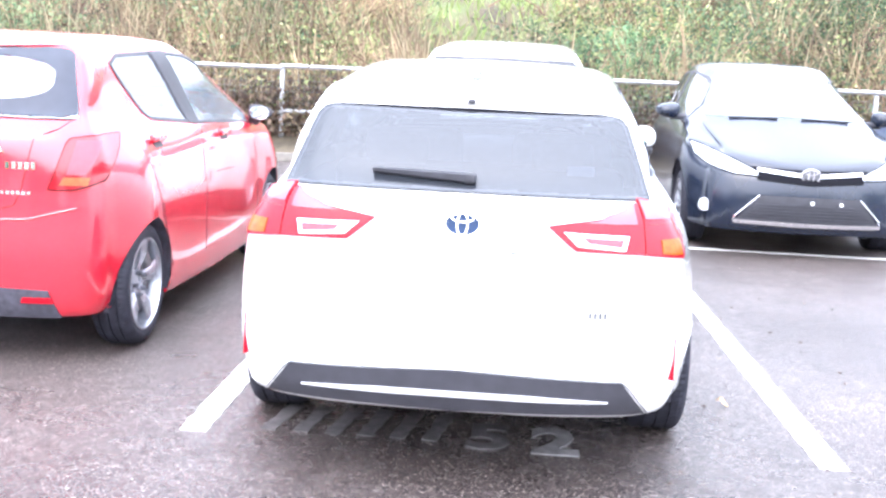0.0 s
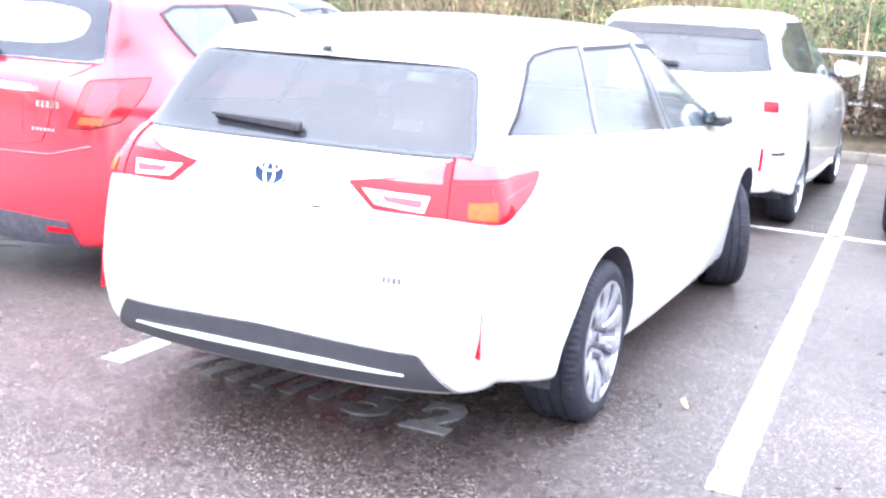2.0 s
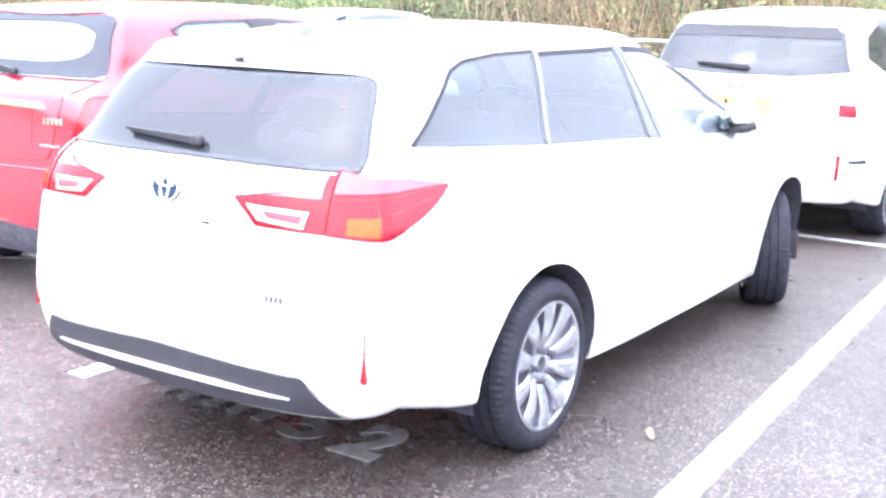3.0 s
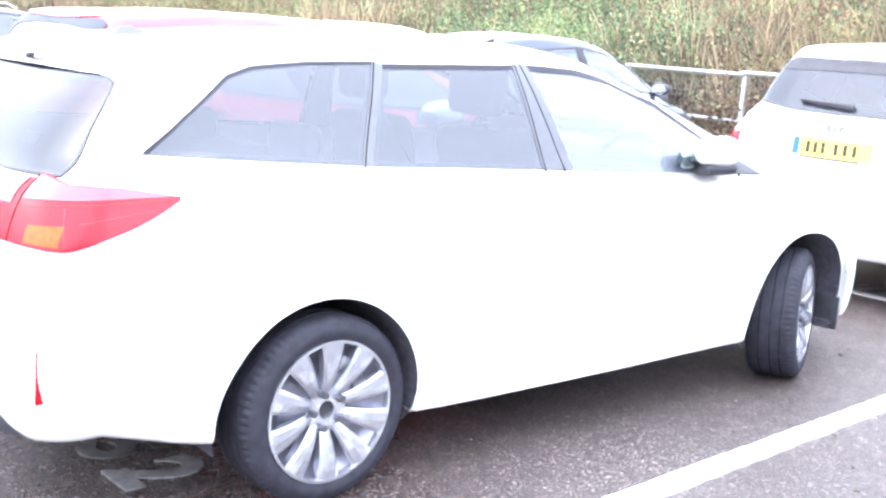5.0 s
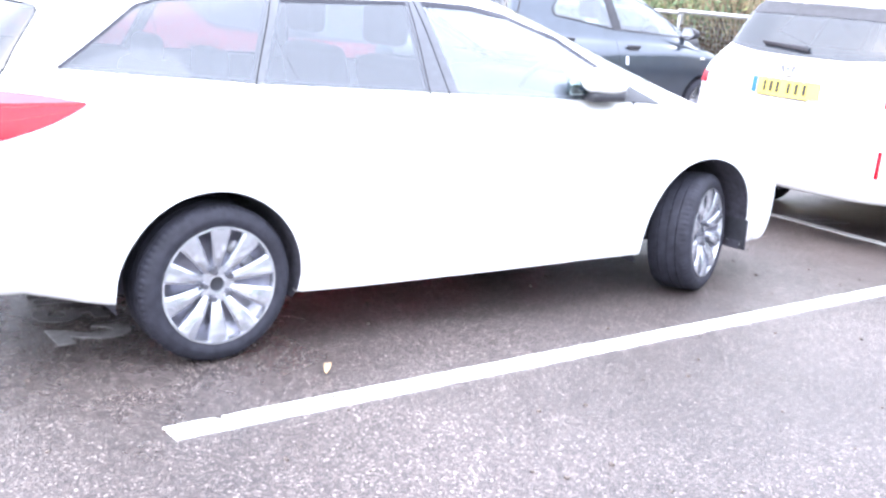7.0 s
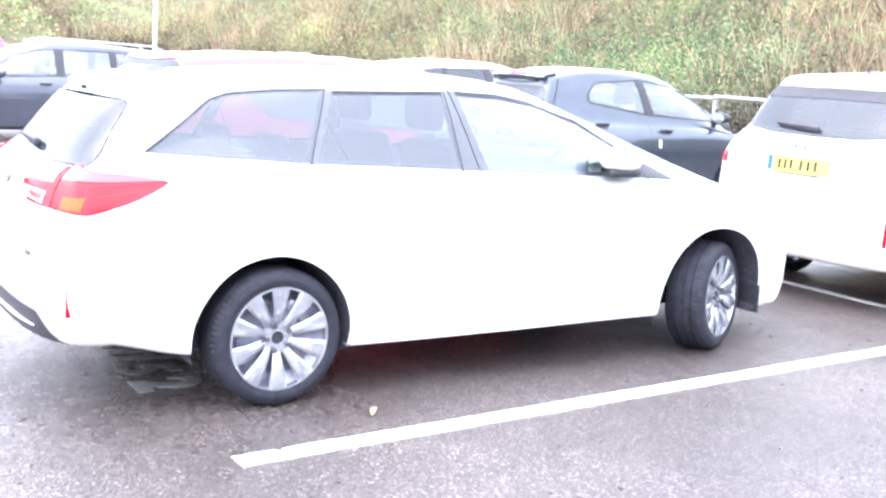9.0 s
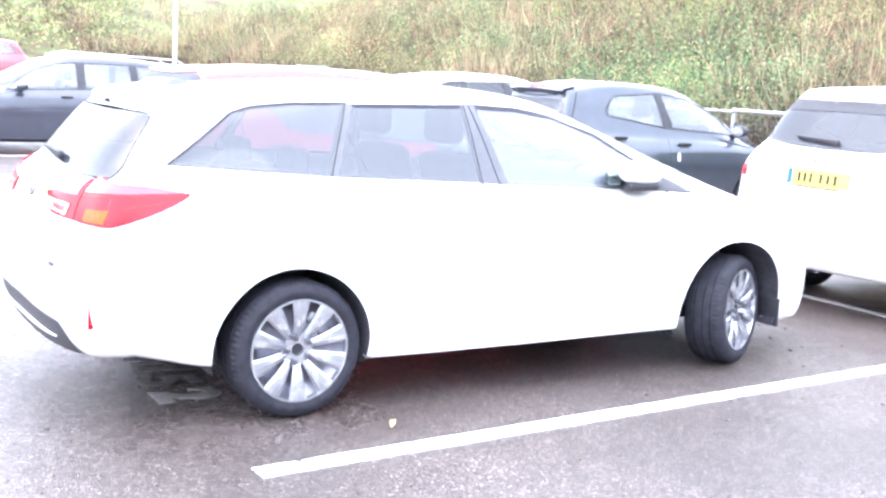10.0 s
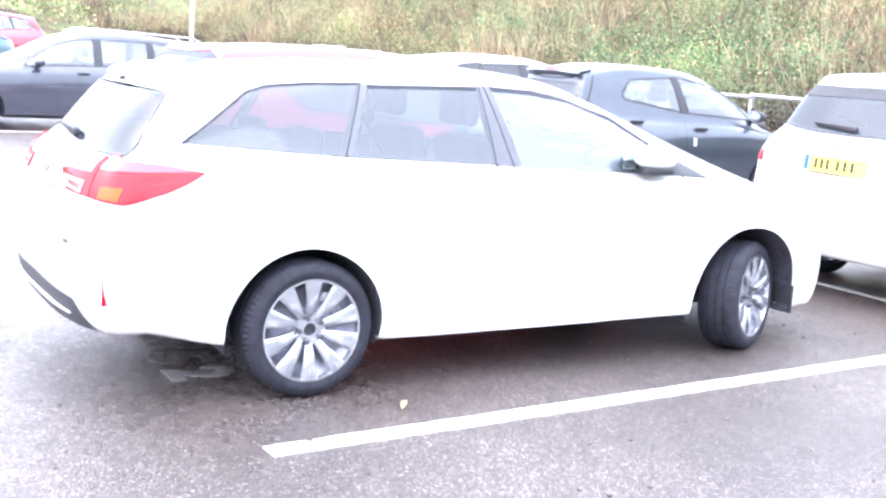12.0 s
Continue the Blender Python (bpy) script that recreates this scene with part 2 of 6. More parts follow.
class Skin:
    """The outer skin of a car, onto which its glass, lamps and trim are laid."""

    def __init__(self, bm):
        self.tree = BVHTree.FromBMesh(bm)

    def side(self, y, z, off=0.0, s=1):
        hit = self.tree.ray_cast(Vector((s * 2.0, y, z)), Vector((-s, 0, 0)))
        if hit[0] is None or hit[0].x * s < 0.05:
            hit = self.tree.find_nearest(Vector((s * 0.8, y, z)))
        n = hit[1] if hit[1].x * s > 0 else -hit[1]
        return hit[0] + n * off

    def rear(self, x, z, off=0.0, s=1):
        hit = self.tree.ray_cast(Vector((x, -2.0 if s > 0 else 8.0, z)), Vector((0, s, 0)))
        if hit[0] is None:
            hit = self.tree.find_nearest(Vector((x, 0.2 if s > 0 else 4.3, z)))
        n = hit[1] if hit[1].y * s < 0 else -hit[1]
        return hit[0] + n * off


def patch_bm(project, low, high, nu=24, nv=8, off=0.004, depth=0.02, bm=None):
    """A shell piece between two polylines of the car's side or end view, laid on the skin with a turned-in rim."""
    bm = bm or bmesh.new()
    A, B = polyline(low, nu), polyline(high, nu)
    grid, edge = [], []
    for j in range(nv):
        row = A + (B - A) * j / (nv - 1)
        grid.append([bm.verts.new(project(p[0], p[1], off)) for p in row])
    for a, b in zip(grid, grid[1:]):
        for k in range(nu - 1):
            bm.faces.new((a[k], a[k + 1], b[k + 1], b[k]))
    loop = [(A[k], grid[0][k]) for k in range(nu)] + [((A + (B - A) * j / (nv - 1))[-1], grid[j][-1]) for j in range(1, nv)]
    loop += [(B[k], grid[-1][k]) for k in range(nu - 2, -1, -1)] + [((A + (B - A) * j / (nv - 1))[0], grid[j][0]) for j in range(nv - 2, 0, -1)]
    inner = [bm.verts.new(project(p[0], p[1], off - depth)) for p, _ in loop]
    m = len(loop)
    for k in range(m):
        try:
            bm.faces.new((loop[k][1], inner[k], inner[(k + 1) % m], loop[(k + 1) % m][1]))
        except ValueError:
            pass
    bmesh.ops.recalc_face_normals(bm, faces=bm.faces[:])
    return bm


def band_bm(project, outline, width, n=90, off=0.005, depth=0.012, mid=None):
    """A closed band of that width along an outline, laid on the skin."""
    bm = bmesh.new()
    P = polyline(list(outline) + [outline[0]], n + 1)[:-1]
    c = np.mean(P, axis=0) if mid is None else np.array(mid)
    steps = max(1, round(width / 0.015))
    rows = [[] for _ in range(steps + 3)]
    for k in range(n):
        t = P[(k + 1) % n] - P[k - 1]
        nrm = np.array([-t[1], t[0]]) / (np.linalg.norm(t) + 1e-9)
        if np.dot(nrm, c - P[k]) < 0:
            nrm = -nrm
        q = P[k] + nrm * width
        rows[0].append(bm.verts.new(project(P[k][0], P[k][1], off - depth)))
        for j in range(steps + 1):
            w = P[k] + nrm * width * j / steps
            rows[j + 1].append(bm.verts.new(project(w[0], w[1], off)))
        rows[-1].append(bm.verts.new(project(q[0], q[1], off - depth)))
    for a, b in zip(rows, rows[1:]):
        for k in range(n):
            bm.faces.new((a[k], a[(k + 1) % n], b[(k + 1) % n], b[k]))
    bmesh.ops.recalc_face_normals(bm, faces=bm.faces[:])
    return bm


def edge_bm(project, pts, width, n=40, off=0.005, depth=0.012):
    """An open band under the upper edge of a window."""
    bm = bmesh.new()
    P = polyline(pts, n)
    c = P.mean(axis=0) - np.array([0, 0.2])
    rows = [[], [], [], []]
    for k in range(n):
        t = P[min(k + 1, n - 1)] - P[max(k - 1, 0)]
        nrm = np.array([-t[1], t[0]]) / (np.linalg.norm(t) + 1e-9)
        if np.dot(nrm, c - P[k]) < 0:
            nrm = -nrm
        q = P[k] + nrm * width
        for row, (p, o) in zip(rows, ((P[k], off - depth), (P[k], off), (q, off), (q, off - depth))):
            row.append(bm.verts.new(project(p[0], p[1], o)))
    for a, b in zip(rows, rows[1:]):
        for k in range(n - 1):
            bm.faces.new((a[k], a[k + 1], b[k + 1], b[k]))
    bmesh.ops.recalc_face_normals(bm, faces=bm.faces[:])
    return bm


def inside(poly, x, y):
    c = False
    for (x1, y1), (x2, y2) in zip(poly, poly[1:] + poly[:1]):
        if (y1 > y) != (y2 > y) and x < (x2 - x1) * (y - y1) / (y2 - y1) + x1:
            c = not c
    return c


def cut_openings(bm, side_polys=(), rear_polys=(), front_polys=(), arches=()):
    dead = []
    for f in bm.faces:
        c = f.calc_center_median()
        n = f.normal
        if any((c.y - ay) ** 2 + (c.z - az) ** 2 < r**2 and c.z < 0.9 and abs(c.x) > 0.3 for ay, az, r in arches):
            dead.append(f)
        elif abs(n.x) > 0.35 and any(inside(p, c.y, c.z) for p in side_polys):
            dead.append(f)
        elif n.y < -0.2 and c.y < 1.6 and any(inside(p, c.x, c.z) for p in rear_polys):
            dead.append(f)
        elif n.y > 0.2 and c.y > 1.6 and any(inside(p, c.x, c.z) for p in front_polys):
            dead.append(f)
    bmesh.ops.delete(bm, geom=dead, context="FACES")
    return bm


def shrink(poly, d):
    P = np.array(poly, float)
    c = P.mean(axis=0)
    out = []
    for k in range(len(P)):
        t = P[(k + 1) % len(P)] - P[k - 1]
        n = np.array([-t[1], t[0]]) / (np.linalg.norm(t) + 1e-9)
        if np.dot(n, c - P[k]) < 0:
            n = -n
        out.append(tuple(P[k] + n * d))
    return out


# ---- wheels ----
def tyre_bm(r_rim, r, w):
    h = w / 2
    prof = [(r_rim - 0.004, h - 0.016), (r_rim + 0.010, h - 0.004), (r_rim + 0.03, h), (r - 0.040, h - 0.001), (r - 0.024, h - 0.007), (r - 0.011, h - 0.016), (r - 0.003, h - 0.028),
            (r, h - 0.036), (r, 0.050), (r - 0.007, 0.049), (r - 0.007, 0.044), (r, 0.043), (r, 0.006), (r - 0.007, 0.005), (r - 0.007, 0.000), (r, -0.001), (r, -0.041), (r - 0.007, -0.042),
            (r - 0.007, -0.047), (r, -0.048), (r, -h + 0.036), (r - 0.012, -h + 0.012), (r - 0.045, -h), (r_rim, -h + 0.01)]
    n = 216
    bm = bmesh.new()
    rings = []
    for i, (q, o) in enumerate(prof):
        ring = []
        for k in range(n):
            d = (0.002 if i == 5 else 0.005) if i in (5, 6, 7) and k % 3 == 0 else 0.0
            a = 2 * math.pi * k / n
            ring.append(bm.verts.new((o - d * 0.6, (q - d) * math.cos(a), (q - d) * math.sin(a))))
        rings.append(ring)
    for a, b in zip(rings, rings[1:]):
        for k in range(n):
            bm.faces.new((a[k], a[(k + 1) % n], b[(k + 1) % n], b[k]))
    return bm


def spoke_bm(r0, r1, w0, w1, x0, x1, thick, twist=0.0):
    """A spoke along +z with a low ridge, wider towards the rim."""
    bm = bmesh.new()
    rings = []
    for i in range(7):
        u = i / 6
        r = r0 + (r1 - r0) * u
        w = (w0 + (w1 - w0) * u**1.3) / 2
        x = x0 + (x1 - x0) * u + 0.012 * math.sin(math.pi * u)
        dy = twist * math.sin(math.pi * u * 0.5)
        rings.append([bm.verts.new(c) for c in ((x - thick, -w * 0.75 + dy, r), (x - 0.006, -w + dy, r), (x, -w * 0.72 + dy, r), (x + 0.004, dy, r), (x, w * 0.72 + dy, r), (x - 0.006, w + dy, r), (x - thick, w * 0.75 + dy, r))])
    for a, b in zip(rings, rings[1:]):
        for k in range(7):
            bm.faces.new((a[k], a[(k + 1) % 7], b[(k + 1) % 7], b[k]))
    bm.faces.new(rings[0][::-1])
    bm.faces.new(rings[-1])
    bmesh.ops.recalc_face_normals(bm, faces=bm.faces[:])
    return bm


def wheel(parent, at, r=0.316, r_rim=0.224, w=0.225, side=1, steer=0.0, spokes=10, finish=None, cap=True, spin=0.0, pair=0.0, twist=0.0, w0=0.030, w1=0.090, dish=False, inset=0.022, camber=0.0):
    """A road wheel whose outer face looks to +x (side 1) or -x (side -1)."""
    finish = finish or ALLOY
    h = w / 2
    hub = part("wheel", lathe_bm([(r_rim + 0.004, h - 0.014), (r_rim + 0.002, h - 0.004), (r_rim - 0.007, h - 0.003), (r_rim - 0.012, h - 0.018), (r_rim - 0.022, h - 0.075), (r_rim - 0.026, -h + 0.02), (r_rim, -h + 0.008)], 64), finish, parent, "silver alloy wheel with black tyre")
    hub.matrix_basis = pose(*at, 0, -camber, steer + (0 if side > 0 else 180)) @ Matrix.Rotation(radians(spin), 4, "X")
    part("tyre", tyre_bm(r_rim, r, w), RUBBER, hub, "black road tyre")
    face = h - inset
    # added dish: its grey stands in for the shaded disc and barrel behind
    if dish:
        part("wheel_dish", lathe_bm([(0.060, face - 0.036), (0.085, face - 0.050), (0.150, face - 0.052), (0.190, face - 0.040), (r_rim - 0.012, face - 0.012)], 64), DISHM, hub, "darker grey dish between the spokes")
    first = None
    for k in range(spokes):
        a = 2 * math.pi * k / spokes + (pair if k % 2 else -pair)
        if first is None:
            first = part("spoke", spoke_bm(0.05, r_rim - 0.008, w0, w1, face - 0.030, face + 0.004, 0.045, twist), finish, hub, "", False)
            ob = first
        else:
            ob = new("spoke", first.data)
            ob.parent = hub
        ob.matrix_basis = Matrix.Rotation(a, 4, "X")
    part("hub", lathe_bm([(0.001, face - 0.030 if cap else face - 0.06), (0.027, face - 0.028 if cap else face - 0.06), (0.028, face - 0.022), (0.034, face - 0.020), (0.070, face - 0.026), (0.076, face - 0.06)], 32), finish, hub)
    if not cap:
        part("hub_bore", lathe_bm([(0.001, face - 0.040), (0.0275, face - 0.040)], 24), TRIM, hub, "dark open hub bore without its cap")
    nut = None
    for k in range(5):
        a = 2 * math.pi * (k + 0.5) / 5
        if nut is None:
            bm = bmesh.new()
            bmesh.ops.create_cone(bm, segments=6, radius1=0.013, radius2=0.011, depth=0.024, cap_ends=True, matrix=Matrix.Rotation(math.pi / 2, 4, "Y"))
            nut = part("wheel_nut", bm, NUTM, hub, "", False)
            ob = nut
        else:
            ob = new("wheel_nut", nut.data)
            ob.parent = hub
        ob.matrix_basis = pose(face - 0.012, 0.055 * math.cos(a), 0.055 * math.sin(a))
    part("brake_disc", lathe_bm([(0.06, 0.035), (0.150, 0.035), (0.152, 0.01), (0.06, 0.01)], 40), STEEL, hub, "bare steel brake disc")
    part("brake_caliper", box_bm(0.07, 0.13, 0.055, (0.03, 0.10, 0.10), 0.015, 2, None, Matrix.Rotation(radians(-45), 4, "X")), STEEL, hub)
    return hub


# ---- seats and dashboard ----
def cabin(car, spec):
    m = spec["map"]
    for s in (1, -1):
        y = m((0, 2.15, 0))[1]
        bm = box_bm(0.50, 0.50, 0.16, (s * 0.36, y + 0.25, 0.50), 0.05)
        box_bm(0.48, 0.14, 0.62, (s * 0.36, y - 0.05, 0.80), 0.055, 3, bm, Matrix.Rotation(radians(14), 4, "X"))
        part("front_seat", bm, SEATM, car, "dark cloth front seat")
        part("headrest", box_bm(0.27, 0.10, 0.18, (s * 0.36, y - 0.16, 1.245), 0.04, 3), SEATM, car)
        y2 = m((0, 1.25, 0))[1]
        part("rear_headrest", box_bm(0.25, 0.08, 0.13, (s * 0.34, y2 - 0.06, 1.06), 0.035, 3), SEATM, car)
    y2 = m((0, 1.25, 0))[1]
    bm = box_bm(1.2, 0.5, 0.16, (0, y2 + 0.3, 0.5), 0.05)
    box_bm(1.2, 0.14, 0.50, (0, y2, 0.77), 0.05, 3, bm, Matrix.Rotation(radians(14), 4, "X"))
    part("rear_bench", bm, SEATM, car, "dark cloth rear bench")
    yd = m((0, 3.25, 0))[1]
    part("dashboard", box_bm(1.34, 0.46, 0.28, (0, yd, 0.86), 0.07, 3), DASH, car)
    part("cabin_floor", box_bm(1.36, spec["L"] - 1.6, 0.03, (0, spec["L"] * 0.5 - 0.1, 0.36)), LINER, car)
    bm = bmesh.new()
    c = Vector((0.36, yd - 0.34, 0.93))
    rot = Matrix.Rotation(radians(-25), 4, "X")
    pts = [c + rot @ Vector((0.185 * math.cos(a), 0, 0.185 * math.sin(a))) for a in np.linspace(0, 2 * math.pi, 33)]
    tube_bm(pts, 0.016, 8, bm)
    for a in (0, math.pi, -math.pi / 2):
        tube_bm([c, c + rot @ Vector((0.18 * math.cos(a), 0, 0.18 * math.sin(a)))], 0.022, 6, bm)
    part("steering_wheel", bm, DASH, car)


# ---- the body spec of the white estate; the other cars are drawn from it by mapping its lines ----
E = 3.2
BASE_LEVELS = [
    ((0.24, 0.29, E), [(0.58, 0.45, 0.30), (0.70, 1.0, 0.28), (0.70, 3.6, 0.27), (0.60, 4.15, 0.24)], (4.36, 0.24, 2.6)),
    ((0.12, 0.285, E), [(0.70, 0.36, 0.295), (0.785, 0.62, 0.252), (0.84, 1.35, 0.236), (0.85, 2.2, 0.232), (0.84, 3.17, 0.23), (0.81, 3.95, 0.20), (0.72, 4.2, 0.20)], (4.44, 0.20, 2.6)),
    ((0.075, 0.36, E), [(0.735, 0.33, 0.36), (0.82, 0.65, 0.35), (0.865, 1.3, 0.35), (0.868, 2.2, 0.35), (0.865, 3.2, 0.35), (0.845, 3.9, 0.34), (0.74, 4.22, 0.32)], (4.49, 0.31, 2.6)),
    ((0.055, 0.50, E), [(0.75, 0.30, 0.5), (0.835, 0.62, 0.5), (0.872, 1.2, 0.5), (0.872, 2.2, 0.5), (0.875, 3.3, 0.5), (0.86, 3.9, 0.5), (0.74, 4.22, 0.48)], (4.50, 0.46, 2.6)),
    ((0.075, 0.68, E), [(0.752, 0.31, 0.68), (0.832, 0.68, 0.68), (0.868, 1.2, 0.68), (0.872, 2.2, 0.68), (0.872, 3.4, 0.68), (0.85, 3.9, 0.67), (0.72, 4.18, 0.64)], (4.48, 0.60, 2.5)),
    ((0.098, 0.85, E), [(0.735, 0.33, 0.85), (0.80, 0.72, 0.85), (0.832, 1.3, 0.85), (0.848, 2.2, 0.85), (0.845, 3.3, 0.84), (0.81, 3.85, 0.80), (0.67, 4.1, 0.74)], (4.43, 0.67, 2.4)),
    ((0.122, 0.95, E), [(0.68, 0.40, 0.965), (0.735, 0.78, 0.965), (0.768, 1.3, 0.955), (0.805, 2.2, 0.94), (0.805, 3.2, 0.91), (0.77, 3.75, 0.87), (0.60, 4.02, 0.81)], (4.36, 0.735, 2.3)),
    ((0.225, 1.02, E), [(0.628, 0.44, 1.045), (0.672, 0.75, 1.05), (0.70, 1.22, 1.025), (0.763, 2.06, 1.002), (0.778, 2.8, 0.975), (0.765, 3.3, 0.95), (0.68, 3.48, 0.965)], (3.62, 1.0, 3.0)),
    ((0.298, 1.11, E), [(0.615, 0.52, 1.14), (0.648, 1.22, 1.135), (0.712, 2.06, 1.12), (0.715, 2.65, 1.11), (0.63, 3.02, 1.10)], (3.29, 1.12, 2.8)),
    ((0.376, 1.20, E), [(0.58, 0.57, 1.235), (0.602, 1.22, 1.245), (0.652, 2.06, 1.245), (0.645, 2.45, 1.235), (0.56, 2.76, 1.215)], (2.99, 1.24, 2.8)),
    ((0.448, 1.275, E), [(0.54, 0.62, 1.31), (0.556, 1.25, 1.335), (0.582, 2.0, 1.358), (0.555, 2.32, 1.348), (0.485, 2.52, 1.32)], (2.72, 1.345, 2.6)),
    ((0.440, 1.300, 3.2), [(0.50, 0.64, 1.342), (0.525, 1.3, 1.384), (0.54, 2.0, 1.398), (0.50, 2.28, 1.390), (0.43, 2.40, 1.374)], (2.56, 1.382, 2.6)),
    ((0.52, 1.335, 2.8), [(0.40, 0.72, 1.370), (0.43, 1.3, 1.413), (0.44, 2.0, 1.424), (0.40, 2.18, 1.418), (0.34, 2.28, 1.406)], (2.42, 1.402, 2.4)),
    ((0.64, 1.362, 2.4), [(0.20, 0.86, 1.388), (0.22, 1.3, 1.424), (0.22, 2.0, 1.435), (0.20, 2.1, 1.431), (0.16, 2.22, 1.424)], (2.34, 1.412, 2.2)),
    ((0.80, 1.380, 2.0), [(0.0, 0.92, 1.397), (0.0, 1.3, 1.428), (0.0, 2.0, 1.439), (0.0, 2.08, 1.437), (0.0, 2.2, 1.431)], (2.28, 1.424, 2.0)),
]
BASE_SIDE = {
    "quarter_window": ([(0.50, 1.066), (1.205, 1.026)], [(0.50, 1.07), (0.79, 1.285), (0.88, 1.313), (1.08, 1.333), (1.325, 1.343)]),
    "rear_door_window": ([(1.245, 1.024), (1.955, 1.002)], [(1.365, 1.336), (1.925, 1.352)]),
    "front_door_window": ([(2.105, 0.996), (3.12, 0.955)], [(2.00, 1.355), (2.25, 1.346), (2.5, 1.312), (2.78, 1.230), (3.0, 1.105), (3.12, 0.96)]),
}
BASE_REAR = ([(-0.612, 1.006), (0.612, 1.006)], [(-0.605, 1.03), (-0.535, 1.245), (-0.50, 1.268), (0.50, 1.268), (0.535, 1.245), (0.605, 1.03)])
BASE_FRONT = ([(-0.66, 1.03), (0.0, 1.045), (0.66, 1.03)], [(-0.64, 1.06), (-0.46, 1.325), (0.0, 1.34), (0.46, 1.325), (0.64, 1.06)])


def make_spec(L=4.5, ys=((0, 0), (5, 5)), zs=((0, 0), (2, 2)), kx=1.0, rear_dy=None, axles=(1.0, 3.6), rear_kx=1.0):
    """Maps the base lines along the length (ys), the height (zs) and the width (kx); rear_dy shifts the tail by height."""
    ya, yb = zip(*ys)
    za, zb = zip(*zs)

    def m(p):
        x, y, z = p
        y2 = float(np.interp(y, ya, yb))
        if rear_dy and y < 1.0:
            ra, rb = zip(*rear_dy)
            y2 += float(np.interp(z, ra, rb)) * (1 - y)
        kr = 1 + (rear_kx - 1) * max(0.0, min(1.0, (1.1 - y) / 0.5))
        return (x * kx * kr, y2, float(np.interp(z, za, zb)))

    lv = []
    for (yr, zr, nr), ctrl, (yf, zf, nf) in BASE_LEVELS:
        a, b = m((0, yr, zr)), m((0, yf, zf))
        lv.append(((a[1], a[2], nr), [m(c) for c in ctrl], (b[1], b[2], nf)))
    side = {k: ([m((0, *p))[1:] for p in lo], [m((0, *p))[1:] for p in hi]) for k, (lo, hi) in BASE_SIDE.items()}
    rear = tuple([(p[0] * kx, m((0, 0.3, p[1]))[2]) for p in c] for c in BASE_REAR)
    front = tuple([(p[0] * kx, m((0, 3, p[1]))[2]) for p in c] for c in BASE_FRONT)
    return {"levels": lv, "side": side, "rear": rear, "front": front, "map": m, "L": L, "axles": axles, "kx": kx}


def snap_arches(bm, skin, arches):
    """Rounds the cut edges of the wheel openings and turns them in."""
    edges = [e for e in bm.edges if e.is_boundary]
    done = set()
    for e in edges:
        for v in e.verts:
            if v in done:
                continue
            for ay, az, r in arches:
                d = math.hypot(v.co.y - ay, v.co.z - az)
                if abs(v.co.x) > 0.55 and v.co.z < 0.95 and abs(d - r) < 0.05:
                    y, z = ay + (v.co.y - ay) * r / d, az + (v.co.z - az) * r / d
                    p = skin.side(y, z, 0.0, 1 if v.co.x > 0 else -1)
                    if abs(p.x - v.co.x) < 0.08:
                        v.co = p
                    done.add(v)
    return bm


